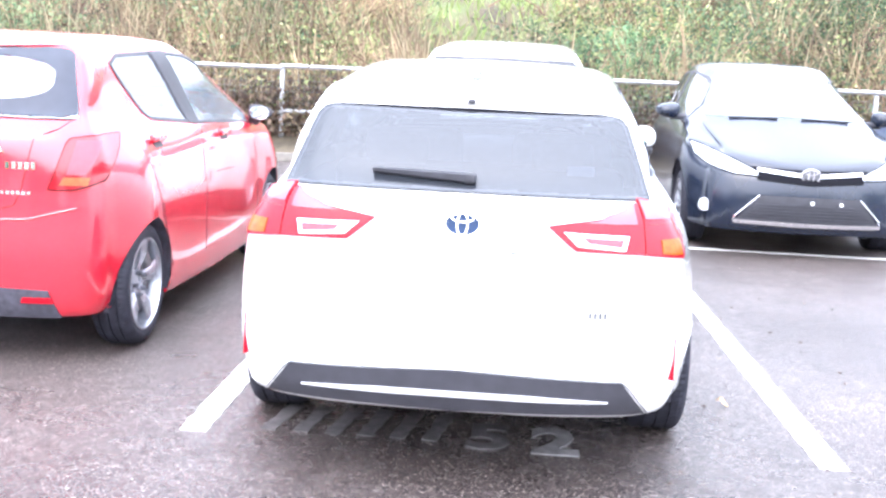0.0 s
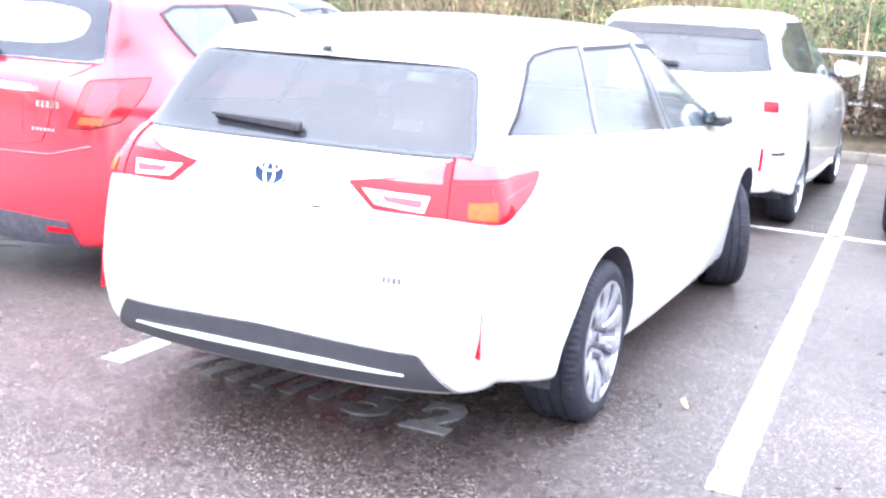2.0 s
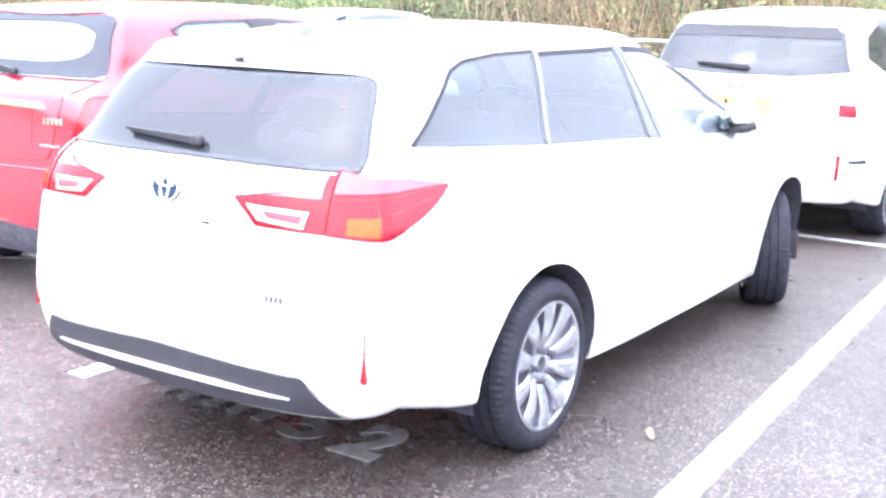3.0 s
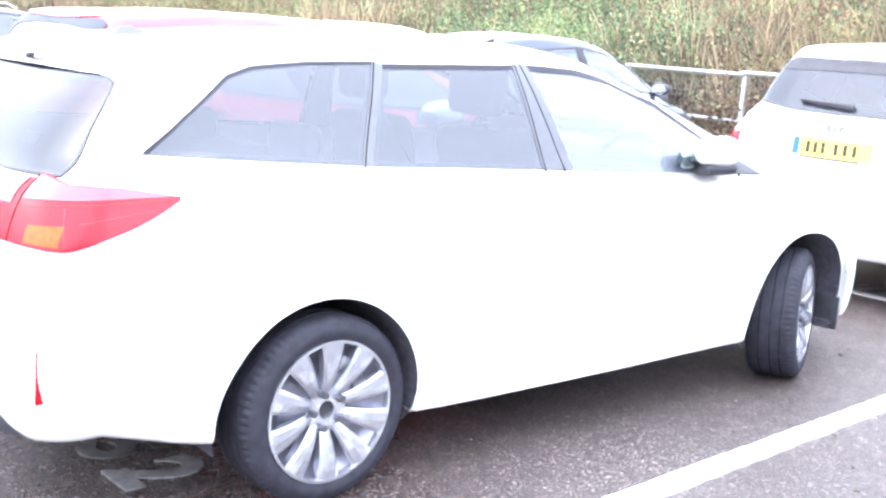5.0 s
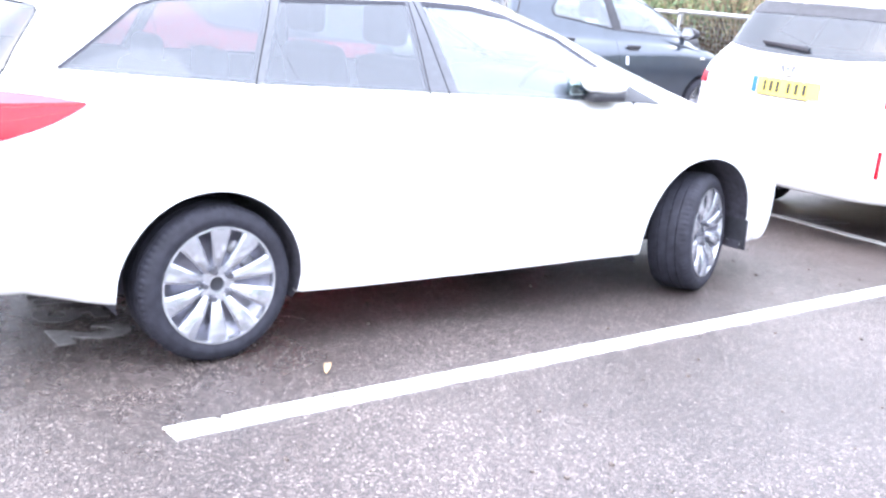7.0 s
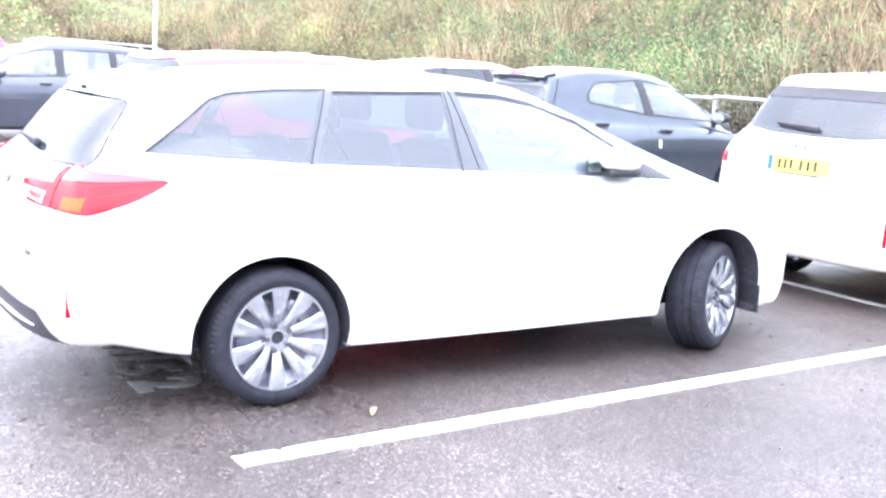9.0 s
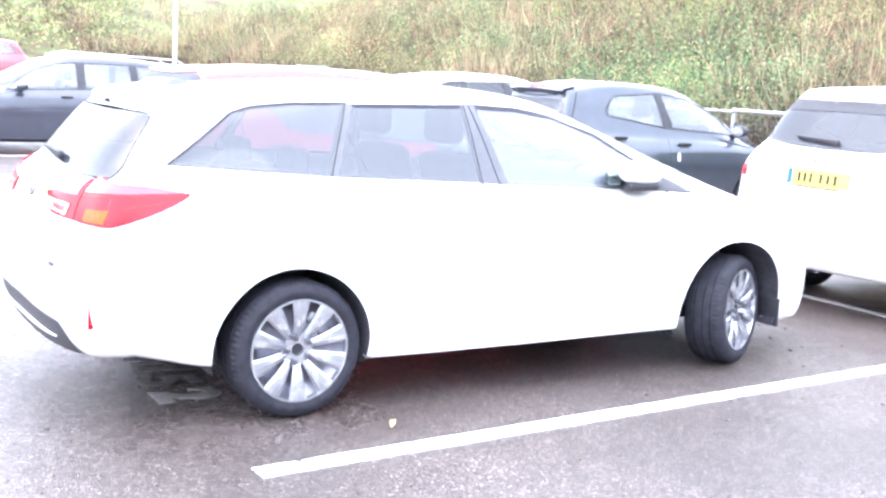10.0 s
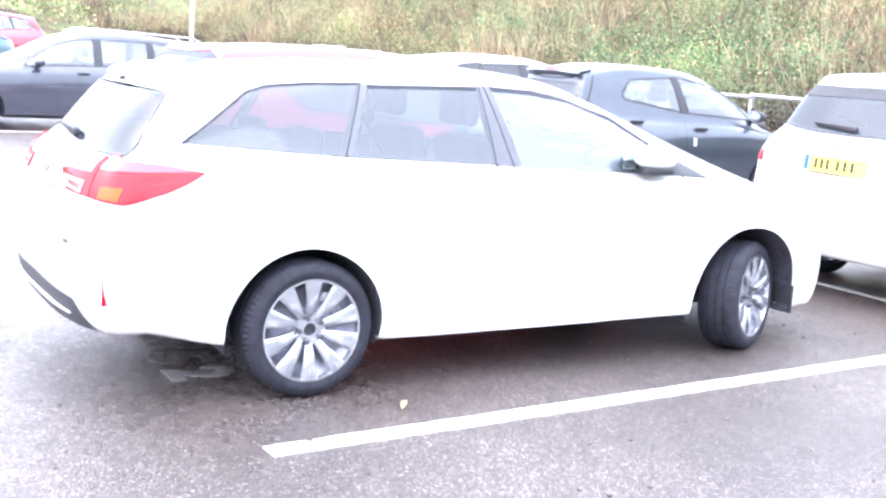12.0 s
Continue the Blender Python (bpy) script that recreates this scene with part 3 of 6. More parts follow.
def car(name, label, spec, paint, tints=(TINT, TINT, CLEAR), rear_tint=TINT, wheels=None, trim=TRIM, seal=TRIM, frit_w=0.036, seal_w=(0.016, 0.016, 0.016), group="parked cars", arch_rs=(0.345, 0.385), wheel_r=0.299, inside_too=True, steer=0.0, camber=0.0, wheel_dy=(0.0, 0.03), arch_dz=(0.0, 0.0), top_seal=False, first_trim=None, gap_r=0.0042):
    """Builds body, panes, pillars, wheel housings, wheels and cabin; returns the car and its skin."""
    thing = empty(name, label, "car", group)
    bm = car_shell(spec["levels"])
    skin = Skin(bm)
    polys = [lo + hi[::-1] for lo, hi in spec["side"].values()]
    rear = spec["rear"][0] + spec["rear"][1][::-1]
    front = spec["front"][0] + spec["front"][1][::-1]
    az = wheel_r + 0.004
    arches = [(y, az + dz, r) for y, r, dz in zip(spec["axles"], arch_rs, arch_dz)]
    near = [f for f in bm.faces if any(abs(math.hypot(f.calc_center_median().y - ay, f.calc_center_median().z - z) - r) < 0.06 for ay, z, r in arches) and abs(f.calc_center_median().x) > 0.55]
    bmesh.ops.subdivide_edges(bm, edges=list({e for f in near for e in f.edges}), cuts=1, use_grid_fill=True)
    S = [polyline(p + [p[0]], 120) for p in polys]
    near = []
    for f in bm.faces:
        c = f.calc_center_median()
        if abs(f.normal.x) > 0.3 and c.z > 0.85 and c.y < spec["L"] * 0.8 and any(np.min(np.hypot(q[:, 0] - c.y, q[:, 1] - c.z)) < 0.035 for q in S):
            near.append(f)
    bmesh.ops.subdivide_edges(bm, edges=list({e for f in near for e in f.edges}), cuts=2, use_grid_fill=True)
    bm.normal_update()
    # finer skin along the edge of the rear glass, so that its opening is cut cleanly
    R = polyline(rear + [rear[0]], 160)
    near = [f for f in bm.faces if f.normal.y < -0.15 and f.calc_center_median().y < 1.6 and np.min(np.hypot(R[:, 0] - f.calc_center_median().x, R[:, 1] - f.calc_center_median().z)) < 0.05]
    bmesh.ops.subdivide_edges(bm, edges=list({e for f in near for e in f.edges}), cuts=3, use_grid_fill=True)
    bm.normal_update()
    cut_openings(bm, [shrink(p, 0.006) for p in polys], [shrink(rear, 0.014)], [shrink(front, 0.03)], arches)
    snap_arches(bm, skin, arches)
    part("body", bm, paint, thing)
    for s in (1, -1):
        prj = lambda a, b, o, s=s: skin.side(a, b, o, s)
        wins = list(spec["side"].items())
        for (nm, (lo, hi)), t, sw in zip(wins, tints, seal_w):
            pane = part(nm, patch_bm(prj, lo, hi, 44, 14, 0.0055, 0.009) if top_seal else patch_bm(prj, lo, hi, 26, 8, 0.003, 0.006), t, thing)
            pane.visible_shadow = t is TINT
            if top_seal:
                part("window_seal", edge_bm(prj, hi, sw, 60, 0.0075, 0.016), seal, thing)
            outline = list(map(tuple, polyline(lo, 14))) + list(map(tuple, polyline(hi, 30)))[::-1]
            if top_seal:
                part("glass_edge", band_bm(prj, outline, 0.014, 140, 0.003, 0.006), SEALM, thing)
                continue
            part("window_seal", band_bm(prj, outline, sw, 110, 0.005, 0.014), seal, thing)
        for j, ((_, q), (_, r)) in enumerate(zip(wins, wins[1:])):
            part("pillar", patch_bm(prj, [q[0][-1], r[0][0]], [q[1][-1], r[1][0]], 7, 18, 0.008, 0.016), first_trim if first_trim and j == 0 else trim, thing, "black pillar trim")
        for y, zc, r in arches:
            bm = bmesh.new()
            k = r + 0.002
            rows = [[], []]
            for a in np.linspace(-0.28, math.pi + 0.28, 40):
                yy, zz = y + k * math.cos(a), zc + k * math.sin(a)
                edge = min(abs(skin.side(yy, zz, 0, s).x) - 0.006, 0.90)
                rows[0].append(bm.verts.new((s * 0.44, yy, zz)))
                rows[1].append(bm.verts.new((s * max(edge, 0.6), yy, zz)))
            for j in range(39):
                bm.faces.new((rows[0][j], rows[0][j + 1], rows[1][j + 1], rows[1][j]))
            bm.faces.new(rows[0])
            part("wheel_housing", bm, LINER, thing, "black wheel housing liner")
    L = spec["L"]
    tray = box_bm(1.25 * spec["kx"], L - 1.3, 0.10, (0, L / 2, 0.275), 0.02)
    # two lower boxes, added to block red bounce from the neighbouring car
    box_bm(1.30 * spec["kx"], spec["axles"][1] - spec["axles"][0] - 0.75, 0.13, (0, sum(spec["axles"]) / 2, 0.235), 0.02, 2, tray)
    box_bm(1.56 * spec["kx"], spec["axles"][1] - spec["axles"][0] - 0.84, 0.10, (0, sum(spec["axles"]) / 2, 0.26), 0.02, 2, tray)
    part("underbody", tray, LINER, thing, "dark underbody")
    prj = lambda a, b, o: skin.rear(a, b, o, 1)
    pane = part("rear_window", patch_bm(prj, *spec["rear"], 44, 14, 0.0065, 0.008), rear_tint, thing)
    pane.visible_shadow = rear_tint is not CLEAR
    out = list(map(tuple, polyline(spec["rear"][0], 20))) + list(map(tuple, polyline(spec["rear"][1], 40)))[::-1]
    part("window_seal", band_bm(prj, out, frit_w, 200, 0.0035, 0.008), FRIT, thing)
    part("glass_gap", tube_bm([prj(a, b, 0.002) for a, b in polyline(out + [out[0]], 120)], gap_r, 5), TRIM, thing)
    prf = lambda a, b, o: skin.rear(a, b, o, -1)
    pane = part("windscreen", patch_bm(prf, *spec["front"], 30, 10, 0.003, 0.006), CLEAR, thing)
    pane.visible_shadow = False
    out = list(map(tuple, polyline(spec["front"][0], 20))) + list(map(tuple, polyline(spec["front"][1], 40)))[::-1]
    part("window_seal", band_bm(prf, out, 0.05, 160, 0.0012, 0.006), TRIM, thing)
    w = dict(r=wheel_r, r_rim=wheel_r - 0.076)
    w.update(wheels or {})
    for k, y in enumerate(spec["axles"]):
        for s in (1, -1):
            wheel(thing, (s * (0.752 * spec["kx"]), y + wheel_dy[k], wheel_r), side=s, steer=steer if k else 0.0, camber=camber if k and s > 0 else 0.0, **w)
    if inside_too:
        cabin(thing, spec)
    return thing, skin


def door_mirror(car_ob, skin, y, z, paint, s, out=0.13, k=1.0):
    """A door mirror: shell, dark foot and glass facing the rear."""
    base = skin.side(y, z, 0, s)
    c = base + Vector((s * out, -0.04, 0.05))
    bm = bmesh.new()
    bmesh.ops.create_uvsphere(bm, u_segments=20, v_segments=12, radius=1)
    for v in bm.verts:
        x, yy, zz = v.co
        x, zz = math.copysign(abs(x) ** 0.75, x), math.copysign(abs(zz) ** 0.75, zz)
        v.co = k * Vector((x * 0.112, (yy if yy > 0 else yy * 0.35) * 0.10, zz * 0.068 * (1 - 0.25 * x * s)))
    bmesh.ops.translate(bm, verts=bm.verts[:], vec=c)
    shell = part("door_mirror", bm, paint, car_ob, "door mirror with dark foot")
    part("mirror_foot", tube_bm([base - Vector((s * 0.03, 0, 0)), base + Vector((s * 0.05, -0.01, 0.0)), c + Vector((-s * 0.03, 0, -0.055))], 0.030, 10), TRIM, shell, "black mirror foot")
    bm = bmesh.new()
    bmesh.ops.create_circle(bm, segments=24, radius=1, cap_ends=True)
    for v in bm.verts:
        v.co = k * Vector((v.co.x * 0.095, 0, v.co.y * 0.062))
    bmesh.ops.translate(bm, verts=bm.verts[:], vec=c + Vector((0, -0.037 * k, 0)))
    part("mirror_glass", bm, CHROME, shell, "mirror glass")
    return shell


def folded_mirror(car_ob, skin, y, z, paint, s):
    """A folded door mirror: the painted cap, its dark underside, and the glass, darkened to imitate a dark reflection.
    """
    base = skin.side(y, z, 0, s)
    c = Vector((base.x + s * 0.09, y, z))
    bm = bmesh.new()
    bmesh.ops.create_uvsphere(bm, u_segments=28, v_segments=16, radius=1)
    for v in bm.verts:
        x, yy, zz = v.co
        v.co = Vector((x * 0.062, math.copysign(abs(yy) ** 0.8, yy) * 0.135, math.copysign(abs(zz) ** 0.8, zz) * 0.062 * (1 + 0.18 * yy)))
    bmesh.ops.translate(bm, verts=bm.verts[:], vec=c + Vector((0, 0, 0.018)))
    shell = part("door_mirror", bm, paint, car_ob, "folded white door mirror with dark foot")
    part("mirror_glass", box_bm(0.055, 0.11, 0.070, c + Vector((-s * 0.028, -0.135, -0.012)), 0.022, 3), MIRRORG, shell, "dark edge of the folded mirror glass")
    bm = box_bm(0.10, 0.20, 0.05, c + Vector((-s * 0.005, 0.01, -0.048)), 0.022, 3)
    part("mirror_foot", bm, TRIM, shell, "black mirror underside")
    part("mirror_arm", tube_bm([base + Vector((-s * 0.02, 0.22, -0.04)), c + Vector((0, 0.10, -0.045))], 0.028, 10), TRIM, shell)
    return shell


def door_handle(car_ob, skin, y, z, paint, s):
    p = skin.side(y, z, 0.02, s)
    h = part("door_handle", box_bm(0.022, 0.19, 0.034, p, 0.010, 3), paint, car_ob)
    # no recess is cut: a dark patch imitates the shade behind the handle
    part("handle_recess", patch_bm(lambda a, b, o: skin.side(a, b, o, s), [(y - 0.07, z - 0.035), (y + 0.07, z - 0.035)], [(y - 0.055, z + 0.025), (y + 0.055, z + 0.025)], 8, 5, 0.003, 0.006), TRIM, h, "shadowed handle recess")


def rear_wiper(car_ob, skin, pivot, tip):
    """A rear wiper: pivot cap, tapering arm and blade lying on the glass."""
    P = [skin.rear(*(np.array(pivot) + (np.array(tip) - np.array(pivot)) * u), 0.022) for u in np.linspace(0, 1, 7)]
    bm = bmesh.new()
    rings = []
    for i, p in enumerate(P):
        w = 0.017 - 0.011 * i / 6
        rings.append([bm.verts.new(p + Vector(o)) for o in ((0, 0.012, -w), (0, -0.012, -w * 0.7), (0, -0.014, w * 0.7), (0, 0.012, w))])
    for a, b in zip(rings, rings[1:]):
        for k in range(4):
            bm.faces.new((a[k], a[(k + 1) % 4], b[(k + 1) % 4], b[k]))
    bm.faces.new(rings[0])
    bm.faces.new(rings[-1])
    bmesh.ops.recalc_face_normals(bm, faces=bm.faces[:])
    arm = part("wiper", bm, TRIM, car_ob, "black rear wiper")
    part("wiper_cap", box_bm(0.045, 0.028, 0.036, P[0], 0.012, 3), TRIM, arm)
    part("wiper_blade", tube_bm([p + Vector((0, 0.012, -0.012)) for p in P], 0.006, 6), TRIM, arm)
    return arm


def bars(parent, name, project, x0, x1, z0, z1, count, material, label, fill=0.62):
    """Unreadable lettering as plain upright bars."""
    bm = bmesh.new()
    w = (x1 - x0) / count
    for k in range(count):
        a = x0 + k * w
        patch_bm(project, [(a, z0), (a + w * fill, z0)], [(a, z1), (a + w * fill, z1)], 3, 3, 0.004, 0.004, bm)
    return part(name, bm, material, parent, label)


def corner(skin, s, cx=0.45, cy=0.62):
    """Projection round the rear corner: degrees from straight behind, and height."""
    def prj(deg, z, o):
        a = radians(deg)
        d = Vector((-s * math.sin(a), math.cos(a), 0))
        hit = skin.tree.ray_cast(Vector((s * cx, cy, z)) - d * 3, d)
        n = hit[1] if hit[1].dot(d) < 0 else -hit[1]
        return hit[0] + n * o
    return prj


def badge(parent, at, size, tilt, blue=True, face=0):
    """Three-ring oval badge, drawn as plain ellipses."""
    bm = bmesh.new()
    bmesh.ops.create_cone(bm, segments=36, radius1=size, radius2=size * 0.97, depth=0.008, cap_ends=True, matrix=Matrix.Diagonal((1, 0.68, 1, 1)))
    base = part("badge", bm, EMBLUE if blue else EMGREY, parent, "oval badge with chrome rings")
    base.matrix_basis = pose(*at, 90 + tilt, 0, face)
    for rx, ry, dy in ((size * 0.98, size * 0.66, 0), (size * 0.30, size * 0.62, 0), (size * 0.62, size * 0.24, size * 0.36)):
        pts = [(rx * math.cos(a), ry * math.sin(a) + dy, 0.005) for a in np.linspace(0, 2 * math.pi, 37)]
        part("ring", tube_bm(pts, size * 0.075, 6), CHROME, base, "chrome ring")
    return base

# ---- the white estate car ----
ESTATE = make_spec()
estate, sk = car("estate_car", "white estate car with alloy wheels and privacy glass, wheels turned", ESTATE, WHITE, arch_rs=(0.353, 0.398), arch_dz=(0.0, -0.012), tints=(PRIVACY, PRIVACY, FRONTGLASS), rear_tint=REARGLASS, wheels=dict(cap=False, w0=0.034, w1=0.084, dish=True, inset=0.010), steer=23, camber=2.5, wheel_dy=(0.02, 0.03), trim=GLOSST, first_trim=PILLARGLOSS, seal=SEALM, frit_w=0.005, gap_r=0.0022, seal_w=(0.010, 0.016, 0.022), top_seal=True)
rear_on = lambda a, b, o: sk.rear(a, b, o, 1)
REF_TOP, REF_LOW = (0.720, 0.168, 0.567), (0.723, 0.165, 0.425)
for s in (1, -1):
    prj = lambda a, b, o, s=s: sk.rear(s * a, b, o, 1)
    lamp = part("tail_lamp", patch_bm(prj, [(0.280, 0.922), (0.370, 0.848), (0.606, 0.842)], [(0.280, 0.926), (0.44, 0.950), (0.53, 0.982), (0.575, 1.008)], 22, 8, 0.006, 0.02), LENS, estate, "red tail lamp with clear section")
    part("reversing_lens", patch_bm(prj, [(0.378, 0.864), (0.530, 0.853)], [(0.330, 0.907), (0.540, 0.900)], 12, 5, 0.010, 0.01), LENSW, lamp, "clear reversing lens")
    part("lens_core", patch_bm(prj, [(0.412, 0.874), (0.518, 0.864)], [(0.392, 0.893), (0.524, 0.888)], 10, 4, 0.0125, 0.004), LENSP, lamp, "pale red inner face of the clear lens")
    cn = corner(sk, s)
    outer = part("tail_lamp", patch_bm(cn, [(16.9, 0.842), (33, 0.829), (37, 0.827), (58, 0.885), (80, 0.948)], [(16.9, 1.010), (22, 1.006), (30, 0.990), (50, 0.978), (80, 0.956)], 34, 10, 0.007, 0.02), LENS, estate, "red wrap-round tail lamp with amber indicator")
    part("indicator_lens", patch_bm(cn, [(24, 0.846), (34.5, 0.838)], [(24, 0.888), (34.5, 0.888)], 8, 5, 0.011, 0.01), AMBER, outer, "amber indicator lens")
    # upper lens strip, coloured paler to imitate the sky mirrored in it
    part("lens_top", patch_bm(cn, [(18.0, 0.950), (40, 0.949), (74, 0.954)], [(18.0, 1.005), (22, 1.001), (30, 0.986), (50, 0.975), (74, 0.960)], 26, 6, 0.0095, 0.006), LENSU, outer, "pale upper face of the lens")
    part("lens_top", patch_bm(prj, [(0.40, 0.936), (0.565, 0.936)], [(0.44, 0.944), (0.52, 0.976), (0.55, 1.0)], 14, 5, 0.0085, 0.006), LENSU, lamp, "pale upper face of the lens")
    part("lens_ridge", tube_bm([cn(a, z, 0.007) for a, z in zip(np.linspace(19, 77, 24), np.interp(np.linspace(19, 77, 24), (19, 40, 77), (0.934, 0.938, 0.951)))], 0.0018, 6), LENSD, outer)
    part("lens_step", tube_bm([cn(a, z, 0.006) for a, z in zip(np.linspace(36, 33, 10), np.linspace(0.834, 0.93, 10))], 0.0022, 6), LENSD, outer)
    part("lens_line", tube_bm([cn(a, z, 0.006) for a, z in zip(np.linspace(38, 66, 14), np.linspace(0.895, 0.925, 14))], 0.0022, 6), LENSD, outer)
    part("lamp_seam", tube_bm([cn(17.2, z, 0.0075) for z in np.linspace(0.842, 1.005, 14)], 0.0015, 6), FRIT, outer)
    # a slim upright wedge at the bumper corner; the red reflector is its rear face
    lens = bmesh.new()
    tip, foot = Vector((s * REF_TOP[0], REF_TOP[1], REF_TOP[2])), Vector((s * REF_LOW[0], REF_LOW[1], REF_LOW[2]))
    inner = foot + Vector((-s * 0.024, 0.006, 0.004))
    deep = Vector((-s * 0.012, 0.06, 0))
    q = [lens.verts.new(p) for p in (tip + Vector((-s * 0.007, 0.001, 0)), tip, foot, inner)]
    q += [lens.verts.new(v.co + deep) for v in q]
    for f in ((0, 1, 2, 3), (0, 4, 5, 1), (1, 5, 6, 2), (2, 6, 7, 3), (3, 7, 4, 0)):
        lens.faces.new([q[k] for k in f])
    bmesh.ops.recalc_face_normals(lens, faces=lens.faces[:])
    part("reflector", lens, LENS, estate, "slim red bumper reflector", False)
    folded_mirror(estate, sk, 2.87, 1.04, WHITE, s)
    sd = lambda a, b, o, s=s: sk.side(a, b, o, s)
    part("mirror_sail", patch_bm(sd, [(3.0, 0.962), (3.29, 0.945)], [(3.0, 1.09), (3.12, 1.03), (3.29, 0.95)], 10, 5, 0.008, 0.012), TRIM, estate, "black corner trim behind the mirror")
    for q, r in (((1.212, 1.018), (1.334, 1.345)), ((1.966, 0.99), (1.938, 1.358)), ((2.06, 0.99), (1.965, 1.362))):
        part("door_gap", tube_bm([sd(q[0] + (r[0] - q[0]) * u, q[1] + (r[1] - q[1]) * u, 0.007) for u in np.linspace(0, 1, 14)], 0.0028, 5), FRIT, estate)
    part("window_divider", tube_bm([sd(1.40, 1.022, 0.002), sd(1.33, 1.18, 0.002), sd(1.33, 1.24, 0.002)], 0.0025, 6), TRIM, estate)
    part("mudflap", box_bm(0.20, 0.012, 0.16, (s * 0.73, 4.0, 0.26), 0.004), TRIM, estate)
part("bumper_insert", patch_bm(rear_on, [(-0.648, 0.292), (0, 0.272), (0.648, 0.292)], [(-0.548, 0.426), (0, 0.441), (0.548, 0.426)], 44, 8, 0.006, 0.03), DIFF, estate, "dark grey lower bumper insert")
part("bumper_strip", patch_bm(rear_on, [(-0.505, 0.357), (-0.25, 0.353), (0.25, 0.353), (0.505, 0.357)], [(-0.505, 0.360), (-0.25, 0.371), (0.25, 0.371), (0.505, 0.360)], 44, 4, 0.012, 0.02), ALLOYW, estate, "silver bumper strip")
part("insert_rim", tube_bm([rear_on(x, z, 0.0) for x, z in polyline([(-0.650, 0.30), (-0.570, 0.408), (-0.545, 0.430), (-0.50, 0.434), (0, 0.445), (0.50, 0.434), (0.545, 0.430), (0.570, 0.408), (0.650, 0.30)], 90)], 0.0032, 5), STEEL, estate, "thin grey seam round the insert")
badge(estate, tuple(rear_on(0.004, 0.916, 0.004)), 0.058, -12)
rear_wiper(estate, sk, (0.015, 1.040), (-0.31, 1.055))
part("sticker", patch_bm(rear_on, [(0.335, 1.075), (0.425, 1.073)], [(0.335, 1.105), (0.425, 1.103)], 6, 4, 0.003, 0.002), STICKERIN, estate, "pale sticker behind the glass")
bars(estate, "boot_lettering", rear_on, 0.425, 0.490, 0.636, 0.655, 4, EMGREY, "small grey boot lettering")
part("boot_lock", patch_bm(rear_on, [(0.165, 0.832), (0.195, 0.832)], [(0.165, 0.838), (0.195, 0.838)], 4, 3, 0.006, 0.006), TRIM, estate)
part("washer_jet", box_bm(0.026, 0.03, 0.018, rear_on(-0.002, 1.298, 0.004), 0.006), TRIM, estate, "small black washer jet")
# black strip on the glass stands in for the spoiler's shadow
part("spoiler_shade_line", patch_bm(rear_on, [(-0.46, 1.266), (0, 1.259), (0.46, 1.266)], [(-0.46, 1.268), (0, 1.270), (0.46, 1.268)], 40, 3, 0.009, 0.01), FRIT, estate, "dark underside of the roof spoiler")
bm = bmesh.new()
prof = [(0.69, 0.0), (0.82, 0.012), (0.76, 0.035), (0.72, 0.03)]
L1 = [bm.verts.new((-0.021 if z < 0.02 else -0.003, y, 1.372 + z)) for y, z in prof]
L2 = [bm.verts.new((0.021 if z < 0.02 else 0.003, y, 1.372 + z)) for y, z in prof]
bm.faces.new(L1), bm.faces.new(L2[::-1])
for k in range(4):
    bm.faces.new((L1[k], L2[k], L2[(k + 1) % 4], L1[(k + 1) % 4]))
bmesh.ops.recalc_face_normals(bm, faces=bm.faces[:])
part("roof_aerial", bm, GLOSST, estate, "small fin aerial")
part("rear_silencer", box_bm(0.8, 0.28, 0.12, (0.1, 0.55, 0.27), 0.05, 3), LINER, estate)


# ---- ground ----
def rise(x, y):
    """Ground height, bent to fit the far cars in the camera's view: a dip towards the far row, a climb behind it."""
    return float(np.interp(x, (-60, -28, -21, -14, -3), (0.9, 0.35, 0.18, -0.15, 0.0)))


def ground_bm(x0, x1, y0, y1, nx, ny, z0=0.0):
    bm = bmesh.new()
    vs = [[bm.verts.new((x, y, rise(x, y) + z0)) for y in np.linspace(y0, y1, ny)] for x in np.linspace(x0, x1, nx)]
    for a, b in zip(vs, vs[1:]):
        for k in range(ny - 1):
            bm.faces.new((a[k], b[k], b[k + 1], a[k + 1]))
    return bm


